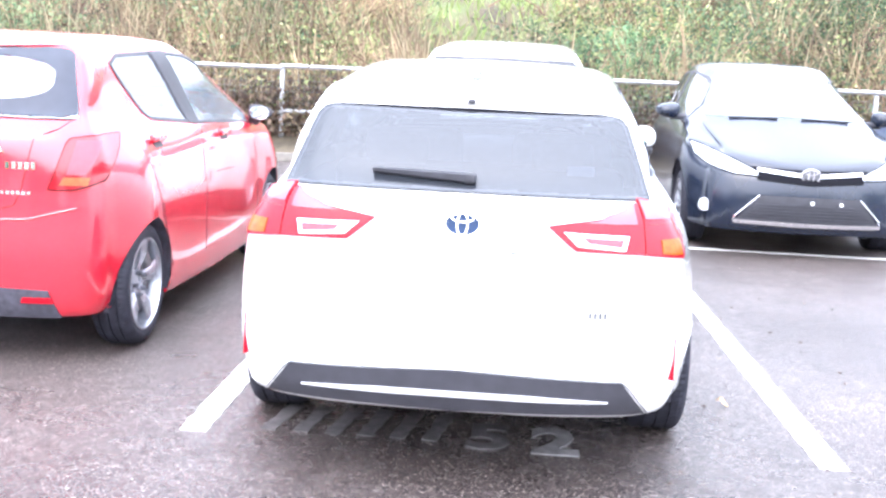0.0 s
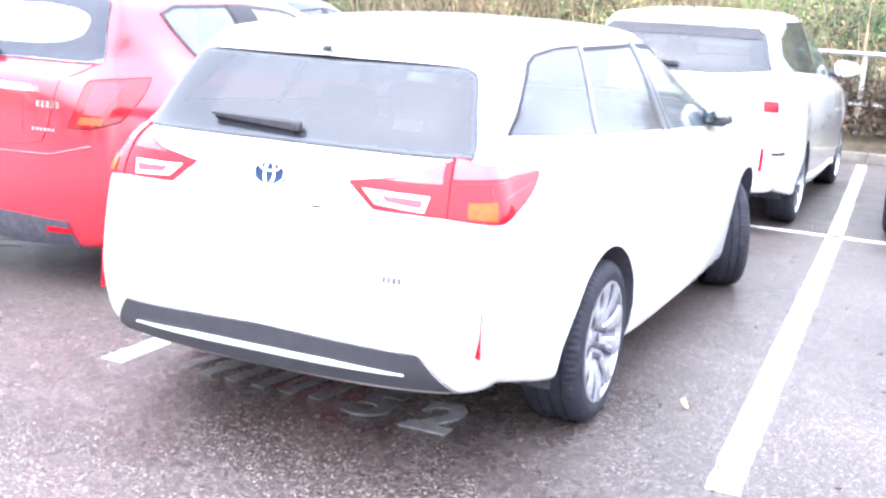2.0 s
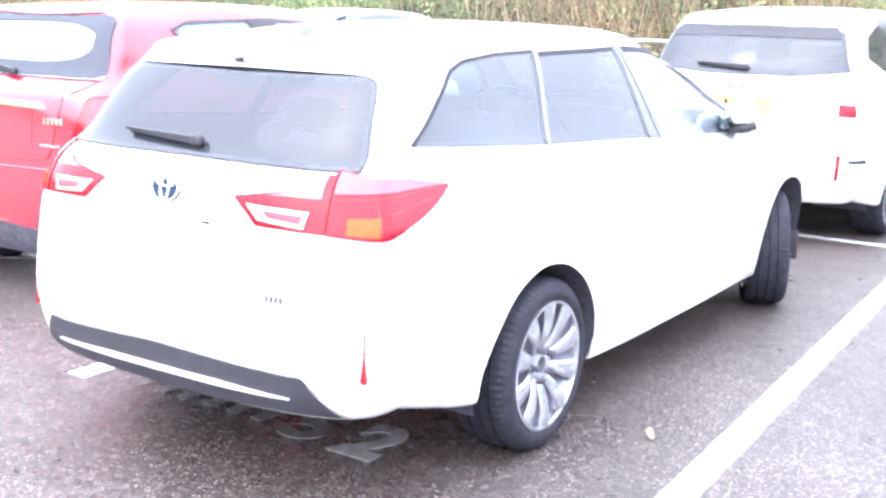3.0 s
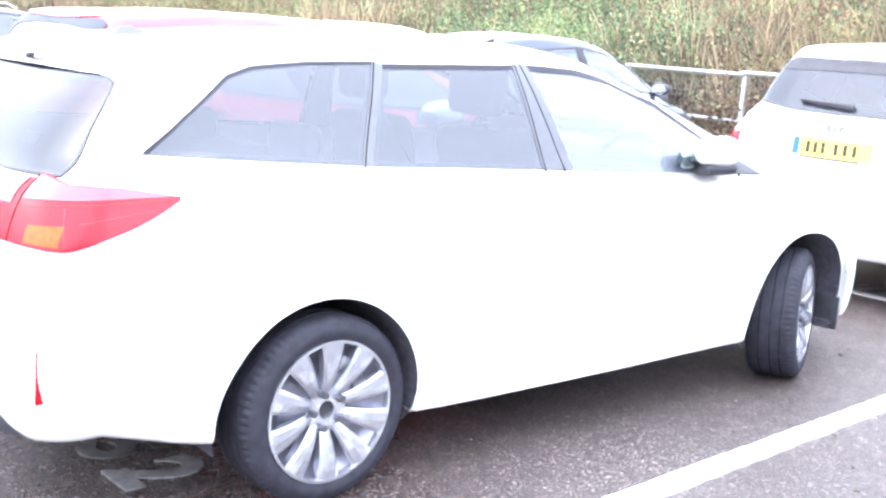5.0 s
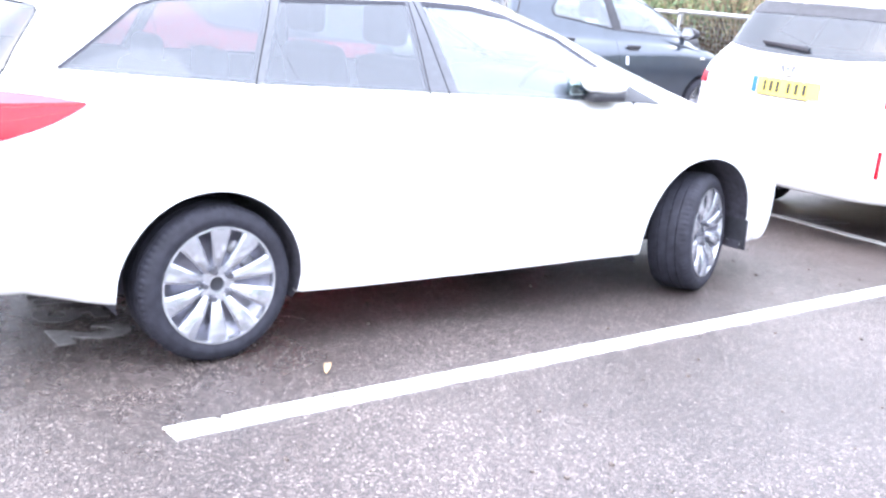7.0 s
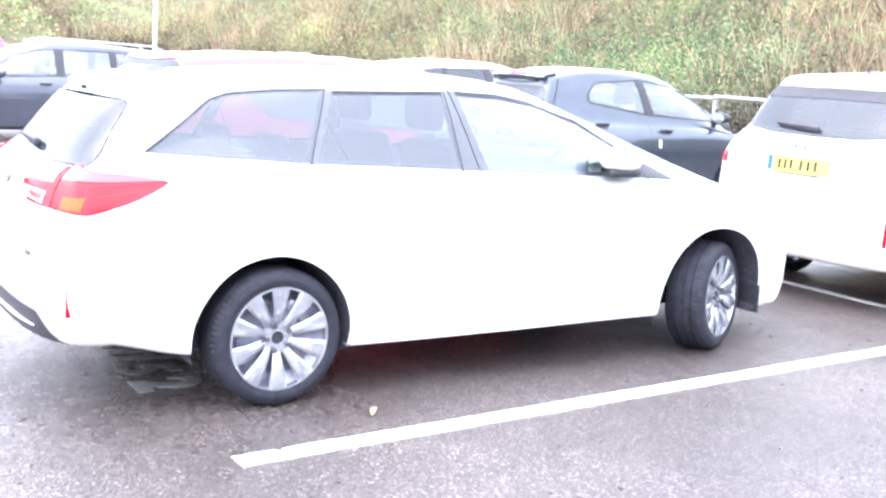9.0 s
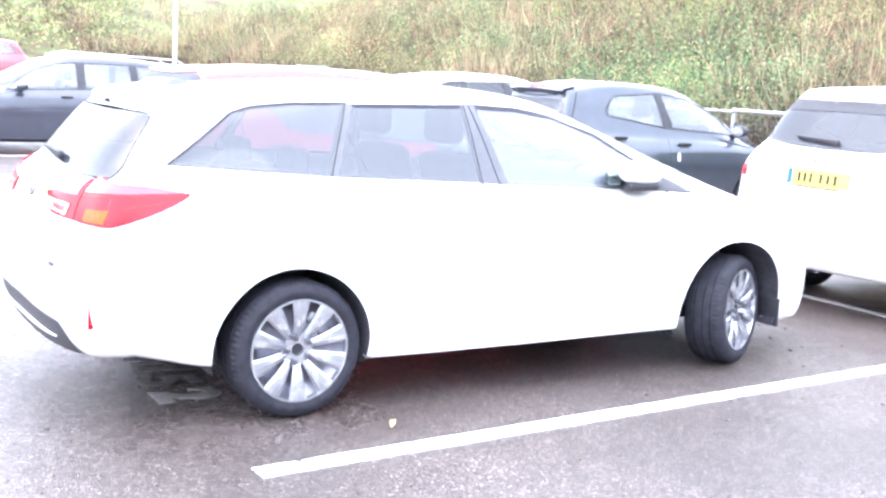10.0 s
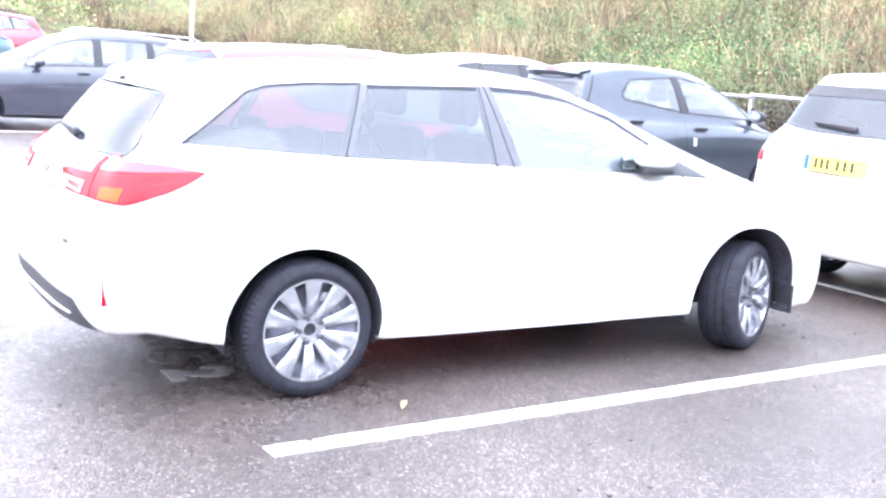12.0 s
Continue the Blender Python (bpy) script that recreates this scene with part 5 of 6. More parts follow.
for x in (-0.02, -0.24):
    part("plate_clip", box_bm(0.03, 0.02, 0.03, fr(x, 0.455, 0.012), 0.006), LENSW, dark, "white plate clip")
badge(dark, tuple(fr(0, 0.655, 0.016)), 0.075, 0, blue=False, face=180)

# blue car beyond it
BLUEC = make_spec(L=4.1, ys=((0, 0), (0.5, 0.5), (1.3, 1.0), (4.5, 4.1)), kx=1.0, axles=(0.75, 3.25))
blue, s7 = car("hatchback_car", "dark blue hatchback car in the last bay", BLUEC, BLUE)
place(blue, 4.75, 9.9, 180)
for s in (1, -1):
    door_mirror(blue, s7, 2.62, 1.0, BLUE, s, 0.15)
    part("headlamp", patch_bm(lambda a, b, o, s=s: s7.rear(s * a, b, o, -1), [(0.42, 0.66), (0.78, 0.71)], [(0.44, 0.72), (0.80, 0.80)], 14, 6, 0.006, 0.02), LENSW, blue, "clear headlamp")

# small black five-door hatchback in the row ahead
MINI = make_spec(L=3.75, ys=((0, 0), (0.5, 0.34), (1.3, 0.78), (2.05, 1.62), (3.12, 2.72), (4.5, 3.75)), zs=((0, 0), (1.0, 0.96), (1.35, 1.43), (1.439, 1.535)), kx=0.93, rear_dy=((0.5, 0), (0.95, 0.0), (1.35, 0.08)), axles=(0.55, 2.98))
MINI["side"] = {
    "rear_door_window": ([(0.87, 1.165), (1.64, 1.05)], [(0.84, 1.24), (0.97, 1.385), (1.55, 1.435)]),
    "front_door_window": ([(1.74, 1.045), (2.74, 0.99)], [(1.63, 1.435), (2.06, 1.39), (2.36, 1.31), (2.60, 1.17), (2.74, 1.0)]),
}
mini, s5 = car("hatchback_car", "black small five-door hatchback car", MINI, SLATE, tints=(CLEAR, CLEAR), wheel_r=0.285, arch_rs=(0.315, 0.32), wheels=dict(spokes=5, w0=0.05, w1=0.10))
place(mini, -4.95, 6.15, 0)
for s in (1, -1):
    cn = corner(s5, s, 0.38, 0.55)
    part("tail_lamp", patch_bm(cn, [(28, 0.72), (44, 0.74)], [(30, 1.02), (52, 1.06)], 10, 8, 0.007, 0.02), LENS, mini, "red tail lamp")
    door_mirror(mini, s5, 2.76, 1.0, TRIM, s, 0.13)
    door_handle(mini, s5, 0.98, 0.93, TRIM, s)
    door_handle(mini, s5, 1.88, 0.88, TRIM, s)
    part("side_repeater", box_bm(0.012, 0.07, 0.025, s5.side(2.95, 0.78, 0.004, s), 0.006), LENSW, mini)
part("spoiler", patch_bm(lambda a, b, o: s5.rear(a, b, o, 1) + Vector((0, -0.06, 0)), [(-0.47, 1.40), (0, 1.41), (0.47, 1.40)], [(-0.45, 1.45), (0, 1.46), (0.45, 1.45)], 24, 5, 0.02, 0.12), SLATE, mini)
part("brake_light", patch_bm(lambda a, b, o: s5.rear(a, b, o, 1) + Vector((0, -0.06, 0)), [(-0.13, 1.42), (0.13, 1.42)], [(-0.13, 1.445), (0.13, 1.445)], 10, 3, 0.026, 0.01), LENS, mini, "red high brake light")
for s in (1, -1):
    part("hatch_gap", tube_bm([s5.side(0.50 - 0.16 * u, 1.40 - 0.42 * u, 0.0, s) for u in np.linspace(0, 1, 12)], 0.009, 6), TRIM, mini, "dark hatch shut line")
    part("door_gap", tube_bm([s5.side(1.66, 0.95 - 0.6 * u, 0.0, s) for u in np.linspace(0, 1, 12)], 0.003, 5), TRIM, mini)
part("door_sticker", patch_bm(lambda a, b, o: s5.side(a, b, o, 1), [(1.76, 0.70), (1.80, 0.70)], [(1.76, 0.79), (1.80, 0.79)], 3, 4, 0.003, 0.003), STICKER, mini, "white door sticker")

# pale car in the bay beyond
PALE = make_spec(L=4.1, ys=((0, 0), (0.5, 0.5), (1.3, 1.0), (4.5, 4.1)), zs=((0, 0), (1.439, 1.585)), axles=(0.75, 3.25))
pale, s8 = car("hatchback_car", "pale silver hatchback car", PALE, SILVERP)
place(pale, -7.45, 5.75, 0)

# dark grey estate in the far row, seen from its side
WAGON = make_spec(L=4.95, ys=((0, 0), (0.5, 0.28), (1.3, 1.38), (2.05, 2.27), (3.5, 3.65), (4.5, 4.95)), zs=((0, 0), (0.6, 0.62), (1.0, 1.05), (1.35, 1.475), (1.439, 1.60)), kx=1.03, rear_dy=((0.5, 0), (1.0, -0.05), (1.3, -0.12)), axles=(1.2, 4.10))
WAGON["side"] = {
    "quarter_window": ([(0.34, 1.09), (1.31, 1.07)], [(0.40, 1.44), (1.34, 1.465)]),
    "rear_door_window": ([(1.41, 1.068), (2.21, 1.045)], [(1.44, 1.47), (2.21, 1.475)]),
    "front_door_window": ([(2.32, 1.042), (3.45, 1.0)], [(2.32, 1.475), (2.62, 1.45), (3.0, 1.31), (3.26, 1.15), (3.45, 1.005)]),
}
wagon, s6 = car("estate_car", "dark grey estate car with pale alloy wheels", WAGON, GREYPAINT, tints=(CLEAR, CLEAR, CLEAR), wheel_r=0.32, arch_rs=(0.36, 0.37), wheels=dict(spokes=14, w0=0.02, w1=0.035, finish=ALLOYW))
place(wagon, -14.4, 6.06, 180)
for s in (1, -1):
    door_mirror(wagon, s6, 3.24, 1.02, GREYPAINT, s, 0.14)
    door_handle(wagon, s6, 2.52, 0.92, GREYPAINT, s)
    door_handle(wagon, s6, 1.56, 0.93, GREYPAINT, s)
    sd = lambda a, b, o, s=s: s6.side(a, b, o, s)
    part("side_moulding", patch_bm(sd, [(1.60, 0.60), (3.62, 0.60)], [(1.60, 0.625), (3.62, 0.625)], 30, 3, 0.009, 0.014), GREYPAINT, wagon, "dark side moulding")
    part("roof_rail", tube_bm([(s * 0.52, 0.50, 1.535), (s * 0.52, 0.62, 1.595), (s * 0.53, 2.3, 1.64), (s * 0.52, 2.55, 1.575)], 0.014, 8), SILVERP, wagon, "pale roof rail")
    cn = corner(s6, s)
    part("tail_lamp", patch_bm(cn, [(26, 0.70), (46, 0.70)], [(30, 1.25), (48, 1.22)], 8, 12, 0.007, 0.02), LENS, wagon, "tall red tail lamp")
    part("headlamp", patch_bm(lambda a, b, o, s=s: s6.rear(s * a, b, o, -1), [(0.45, 0.60), (0.78, 0.62)], [(0.45, 0.70), (0.78, 0.74)], 12, 6, 0.006, 0.02), LENSW, wagon, "clear headlamp")
part("rear_bumper", patch_bm(lambda a, b, o: s6.rear(a, b, o, 1), [(-0.72, 0.36), (0.72, 0.36)], [(-0.72, 0.58), (0.72, 0.58)], 30, 6, 0.03, 0.05), GREYPAINT, wagon)

# teal saloon and a red car further off
SALOON = make_spec(L=4.6, ys=((0, 0), (0.5, 0.95), (1.3, 1.5), (4.5, 4.6)), zs=((0, 0), (1.467, 1.44)), axles=(0.95, 3.65))
SALOON["levels"][7] = ((0.25, 0.98, E), SALOON["levels"][7][1], SALOON["levels"][7][2])
saloon, s9 = car("saloon_car", "teal saloon car in the far row", SALOON, TEAL, tints=(CLEAR, CLEAR, CLEAR))
place(saloon, -21.0, 4.0, 180)
FARRED = make_spec(L=4.2, ys=((0, 0), (0.5, 0.4), (1.3, 1.0), (4.5, 4.2)), zs=((0, 0), (1.467, 1.50)), axles=(0.8, 3.4))
farred, s10 = car("hatchback_car", "red tall hatchback car far off", FARRED, RED, tints=(CLEAR, CLEAR, CLEAR))
place(farred, -26.5, 5.7, 180)
for s in (1, -1):
    door_mirror(saloon, s9, 3.1, 0.95, TEAL, s, 0.13)
    part("roof_bar", tube_bm([(s * 0.50, 0.9, 1.45), (s * 0.50, 1.0, 1.53), (s * 0.50, 2.0, 1.54), (s * 0.50, 2.1, 1.47)], 0.014, 8), TRIM, farred, "black roof bar")

# ---- kerb, verge, fence ----
KERBM = mat("kerb_concrete", (0.17, 0.155, 0.135), 0.8, var=0.3, scale=9, bump=0.3, bscale=150)
FY = 12.0
kerb = empty("kerb", "weathered concrete kerb along the verge", "kerb", kind="structure")
first = None
for k in range(62):
    x = -46 + k * 0.93
    if first is None:
        first = part("kerb_stone", box_bm(0.915, 0.13, 0.22, (0, 0, 0), 0.012, 2), KERBM, kerb)
        ob = first
    else:
        ob = new("kerb_stone", first.data)
        ob.parent = kerb
    ob.matrix_basis = pose(x, 11.3, rise(x, 0) + 0.0)
VERGE = mat("verge_litter", (0.085, 0.068, 0.045), 0.95, var=0.5, scale=5, bump=0.6, bscale=60)
bm = bmesh.new()
vs = []
for x in np.linspace(-48, 14, 125):
    row = []
    for y, z in ((11.36, 0.06), (11.6, 0.14), (11.85, 0.24), (12.1, 0.30), (12.5, 0.36), (12.9, 0.5)):
        row.append(bm.verts.new((x, y, z + rise(x, 0) + 0.05 * noise.noise(Vector((x * 1.3, y * 2, 3))))))
    vs.append(row)
for a, b in zip(vs, vs[1:]):
    for k in range(5):
        bm.faces.new((a[k], b[k], b[k + 1], a[k + 1]))
tagged(mesh_ob("verge", bm, VERGE), "littered grass verge behind the kerb", "verge", kind="structure")

fence = empty("fence", "galvanised steel rail fence with wire mesh", "fence", kind="structure")
post = mesh = None
SPAN = 2.0
for k in range(19):
    x = -23.26 + k * SPAN
    z0 = rise(x, 0)
    if post is None:
        post = part("fence_post", box_bm(0.06, 0.06, 1.15, (0, 0, 0.70), 0.006), GALV, fence)
        toprail = part("top_rail", tube_bm([(0, 0, 0), (SPAN, 0, 0)], 0.030, 10), GALV, fence)
        midrail = part("mid_rail", tube_bm([(0, 0, 0), (SPAN, 0, 0)], 0.024, 10), GALV, fence)
        bm = bmesh.new()
        for i in range(1, 27):
            tube_bm([(i * SPAN / 27, 0, 0.30), (i * SPAN / 27, 0, 1.22)], 0.0026, 4, bm)
        for j in range(13):
            tube_bm([(0, 0.006, 0.30 + 0.075 * j), (SPAN, 0.006, 0.30 + 0.075 * j)], 0.0026, 4, bm)
        mesh = part("wire_panel", bm, WIREM, fence, "welded wire mesh panel")
        obs = (post, toprail, midrail, mesh)
    else:
        obs = []
        for src in (post, toprail, midrail, mesh):
            ob = new(src.name.split(".")[0], src.data)
            ob.parent = fence
            obs.append(ob)
    for ob, dz, dy in zip(obs, (0, 1.245, 0.63, 0), (0, -0.03, -0.03, 0.01)):
        ob.matrix_basis = pose(x, FY + dy, z0 + dz)

# ---- bank ----
def bank_z(x, y):
    u = max(y - 12.5, -46 - x, 0)
    u = 13 * (1 - math.exp(-u / 11))
    return rise(x, 0) * max(0, 1 - u / 5) + 0.36 + 0.50 * u + 0.35 * noise.noise(Vector((x * 0.25, y * 0.25, 0))) * min(u / 2, 1)


bm = bmesh.new()
vs = [[bm.verts.new((x, y, bank_z(x, y))) for y in np.linspace(12.5, 52, 60)] for x in np.linspace(-95, 70, 166)]
vs2 = [[bm.verts.new((x, y, bank_z(x, y))) for y in np.linspace(-60, 12.5, 60)] for x in np.linspace(-95, -46, 50)]
for a, b in list(zip(vs, vs[1:])) + list(zip(vs2, vs2[1:])):
    for k in range(59):
        bm.faces.new((a[k], b[k], b[k + 1], a[k + 1]))


def patchy(name, colors, scale, rough=0.9):
    m = bpy.data.materials.new(name)
    m.use_nodes = True
    nt = m.node_tree
    p = nt.nodes["Principled BSDF"]
    p.inputs["Roughness"].default_value = rough
    tc, nz, rp = nt.nodes.new("ShaderNodeTexCoord"), nt.nodes.new("ShaderNodeTexNoise"), nt.nodes.new("ShaderNodeValToRGB")
    nz.inputs["Scale"].default_value, nz.inputs["Detail"].default_value = scale, 8
    nt.links.new(tc.outputs["Object"], nz.inputs["Vector"])
    nt.links.new(nz.outputs["Fac"], rp.inputs[0])
    els = rp.color_ramp.elements
    els[0].position, els[0].color = 0.32, (*colors[0], 1)
    els[1].position, els[1].color = 0.68, (*colors[-1], 1)
    for i, c in enumerate(colors[1:-1]):
        els.new(0.32 + 0.36 * (i + 1) / (len(colors) - 1)).color = (*c, 1)
    nt.links.new(rp.outputs[0], p.inputs["Base Color"])
    return m


# soil and grass tones darkened, so the gaps between plants look deep in shade
BANK = patchy("bank_soil_and_grass", [(0.055, 0.040, 0.026), (0.10, 0.078, 0.045), (0.11, 0.13, 0.05), (0.18, 0.22, 0.08)], 0.8)
tagged(mesh_ob("embankment", bm, BANK), "grassy overgrown embankment behind the car park", "bank", kind="structure")


def island_mat(name, colors, rough=0.8):
    m = bpy.data.materials.new(name)
    m.use_nodes = True
    nt = m.node_tree
    p = nt.nodes["Principled BSDF"]
    p.inputs["Roughness"].default_value = rough
    geo, rp = nt.nodes.new("ShaderNodeNewGeometry"), nt.nodes.new("ShaderNodeValToRGB")
    nt.links.new(geo.outputs["Random Per Island"], rp.inputs[0])
    els = rp.color_ramp.elements
    els[0].position, els[0].color = 0.0, (*colors[0], 1)
    els[1].position, els[1].color = 1.0, (*colors[-1], 1)
    for i, c in enumerate(colors[1:-1]):
        els.new((i + 1) / (len(colors) - 1)).color = (*c, 1)
    # the growth drifts between greener, browner and paler patches
    tc = nt.nodes.new("ShaderNodeTexCoord")
    tone = rp.outputs[0]
    for scale, low, high in ((0.55, (0.76, 0.80, 0.78), (1.40, 1.36, 1.32)), (2.3, (0.78, 0.77, 0.77), (1.30, 1.30, 1.30))):
        nz, cr, mul = (nt.nodes.new("ShaderNode" + k) for k in ("TexNoise", "ValToRGB", "VectorMath"))
        nz.inputs["Scale"].default_value, nz.inputs["Detail"].default_value = scale, 2
        cr.color_ramp.elements[0].position, cr.color_ramp.elements[1].position = 0.38, 0.62
        cr.color_ramp.elements[0].color, cr.color_ramp.elements[1].color = (*low, 1), (*high, 1)
        mul.operation = "MULTIPLY"
        nt.links.new(tc.outputs["Object"], nz.inputs["Vector"])
        nt.links.new(nz.outputs["Fac"], cr.inputs[0])
        nt.links.new(tone, mul.inputs[0])
        nt.links.new(cr.outputs[0], mul.inputs[1])
        tone = mul.outputs[0]
    nt.links.new(tone, p.inputs["Base Color"])
    tr = nt.nodes.new("ShaderNodeBsdfTranslucent")
    mx = nt.nodes.new("ShaderNodeMixShader")
    mx.inputs[0].default_value = 0.42
    nt.links.new(tone, tr.inputs[0])
    nt.links.new(p.outputs[0], mx.inputs[1])
    nt.links.new(tr.outputs[0], mx.inputs[2])
    nt.links.new(mx.outputs[0], nt.nodes["Material Output"].inputs[0])
    return m


DRY = island_mat("dry_stalks", [(0.15, 0.10, 0.07), (0.30, 0.23, 0.15), (0.42, 0.35, 0.23), (0.24, 0.16, 0.11)])
BROWN = island_mat("undergrowth", [(0.035, 0.024, 0.02), (0.08, 0.055, 0.042), (0.14, 0.10, 0.07), (0.06, 0.06, 0.03)])
TWIG = island_mat("bare_twig", [(0.05, 0.03, 0.025), (0.11, 0.065, 0.05), (0.24, 0.17, 0.12), (0.07, 0.05, 0.04)])
DEEP = island_mat("dark_shrub_leaves", [(0.05, 0.08, 0.05), (0.08, 0.12, 0.07), (0.13, 0.17, 0.09)])
GREEN = island_mat("bramble_leaves", [(0.06, 0.075, 0.035), (0.17, 0.22, 0.10), (0.26, 0.32, 0.13), (0.38, 0.40, 0.19), (0.42, 0.36, 0.22), (0.33, 0.24, 0.15), (0.11, 0.065, 0.045)])
LUSH = island_mat("shrub_leaves", [(0.035, 0.065, 0.040), (0.09, 0.15, 0.085), (0.17, 0.25, 0.13), (0.24, 0.30, 0.17)])
FRESH = island_mat("fresh_shrub_leaves", [(0.05, 0.10, 0.05), (0.12, 0.21, 0.11), (0.19, 0.30, 0.16), (0.26, 0.36, 0.20)])
GRASS = island_mat("bank_grass", [(0.14, 0.20, 0.065), (0.21, 0.28, 0.09), (0.28, 0.32, 0.14)])
rng = np.random.default_rng(5)


def cards(name, C, T, W, material, label, category):
    """Many small leaves or blades: centres C, half-lengths along T, half-widths along W, tips drawn in."""
    n = len(C)
    V = np.empty((n, 4, 3))
    V[:, 0], V[:, 1], V[:, 2], V[:, 3] = C - T - W * 0.5, C - W * 0.9 + T * 0.2, C + T, C + W * 0.9 + T * 0.2
    me = bpy.data.meshes.new(name)
    me.vertices.add(n * 4)
    me.vertices.foreach_set("co", V.reshape(-1))
    me.loops.add(n * 4)
    me.loops.foreach_set("vertex_index", np.arange(n * 4, dtype=np.int32))
    me.polygons.add(n)
    me.polygons.foreach_set("loop_start", np.arange(0, n * 4, 4, dtype=np.int32))
    me.update(calc_edges=True)
    me.materials.append(material)
    return tagged(new(name, me), label, category, kind="stuff")


def bank_points(n, y0, y1, pick, grassy=False):
    """Scatter on the bank, denser near the fence; pick keeps points by a slow noise."""
    out = []
    while len(out) < n:
        x = -42 + 62 * rng.random() ** 0.8 if rng.random() < 0.75 else -60 + 84 * rng.random()
        y = y0 + (y1 - y0) * rng.random() ** 1.5
        if pick(x, y) and (grassy or not clearing(x, y)):
            out.append((x, y, bank_z(x, y)))
    return np.array(out)


def clearing(x, y):
    """A strip of bank kept free of shrubs along the camera's line of sight, and the pale field beyond the far row."""
    return (y > 13.4 and abs(x + 0.8) < 0.5 + 0.25 * (y - 13.4)) or (x < -38 and y > 19)


def dry_zone(x, y):
    return 0.45 * math.exp(-(((x + 3.2) / 2.4) ** 2)) + noise.noise(Vector((x * 0.22, y * 0.35, 7))) + 0.0 - 0.03 * (y - 12.5) > rng.normal(0, 0.18)


def unit(n):
    v = rng.normal(size=(n, 3))
    return v / np.linalg.norm(v, axis=1, keepdims=True)


# dry upright stalks
B = bank_points(11000, 12.3, 25, dry_zone)
n = len(B)
hgt = rng.uniform(0.4, 1.7, n) * (0.6 + 0.4 * rng.random(n))
T = np.stack([rng.normal(0, 0.36, n), rng.normal(0, 0.25, n), np.ones(n)], axis=1)
T = T / np.linalg.norm(T, axis=1, keepdims=True) * hgt[:, None] / 2
a = rng.uniform(0, np.pi, n)
W = np.stack([np.cos(a), np.sin(a), np.zeros(n)], axis=1) * rng.uniform(0.005, 0.014, n)[:, None]
cards("dry_stalks", B + T, T, W, DRY, "dry tan stalks on the embankment", "stalks")

# bramble mounds and shrubs: leaf clouds over arching stems
def mounds(name, count, y0, y1, r0, r1, per, size, material, label, pick):
    C, T, W = [], [], []
    if pick:
        spots = bank_points(count, y0, y1, pick)
    else:
        spots = [(x, y, bank_z(x, y)) for x, y in zip(rng.uniform(-62, -46, count), rng.uniform(-25, 14, count))]
    for bx, by, bz in spots:
        r = rng.uniform(r0, r1)
        k = int(per * (r / r1) ** 2)
        d = unit(k)
        d[:, 2] = np.abs(d[:, 2])
        rad = r * (0.55 + 0.5 * rng.random(k) ** 0.5)
        lump = np.array([noise.noise(Vector((bx + q[0] * 2.2, by + q[1] * 2.2, q[2] * 2.2))) for q in d])
        rad = rad * (1 + 0.55 * lump)
        C.append(np.array([bx, by, bz - 0.05]) + d * rad[:, None] * np.array([1.15, 0.9, 0.85]))
        t = unit(k) * size * rng.uniform(0.5, 1.2, k)[:, None]
        w = np.cross(t, unit(k))
        w = w / (np.linalg.norm(w, axis=1, keepdims=True) + 1e-9) * np.linalg.norm(t, axis=1, keepdims=True) * 0.6
        T.append(t), W.append(w)
    return cards(name, np.concatenate(C), np.concatenate(T), np.concatenate(W), material, label, "brambles")


mounds("brambles", 760, 12.6, 26, 0.4, 1.15, 460, 0.044, GREEN, "tangled green bramble mounds on the embankment", lambda x, y: noise.noise(Vector((x * 0.22, y * 0.35, 7))) < 0.25)
mounds("shrubs", 200, 12.7, 24, 0.5, 1.4, 850, 0.040, LUSH, "darker green shrubs on the embankment", lambda x, y: noise.noise(Vector((x * 0.3, y * 0.3, 21))) > 0.1)
mounds("dark_shrubs", 26, 13.2, 16.5, 0.7, 1.5, 1100, 0.042, DEEP, "dark green shrubs behind the fence", lambda x, y: 0.0 < x < 9 and noise.noise(Vector((x * 0.4, y * 0.4, 61))) > -0.2)
mounds("dead_bracken", 300, 12.3, 24, 0.3, 0.8, 260, 0.05, DRY, "brown dead bracken on the embankment", dry_zone)
mounds("brown_undergrowth", 760, 12.1, 13.2, 0.35, 0.95, 420, 0.050, BROWN, "brown tangled undergrowth behind the fence", lambda x, y: True)
B = bank_points(22000, 13, 32, lambda x, y: noise.noise(Vector((x * 0.15, y * 0.2, 33))) + 0.04 * (y - 16) > 0.1 or clearing(x, y), True)
n = len(B)
T = np.stack([rng.normal(0, 0.4, n), rng.normal(0, 0.4, n), np.ones(n)], axis=1) * rng.uniform(0.08, 0.22, n)[:, None]
a = rng.uniform(0, np.pi, n)
W = np.stack([np.cos(a), np.sin(a), np.zeros(n)], axis=1) * rng.uniform(0.01, 0.03, n)[:, None]
cards("bank_grass", B + T, T, W, GRASS, "pale green grass on the embankment", "grass")
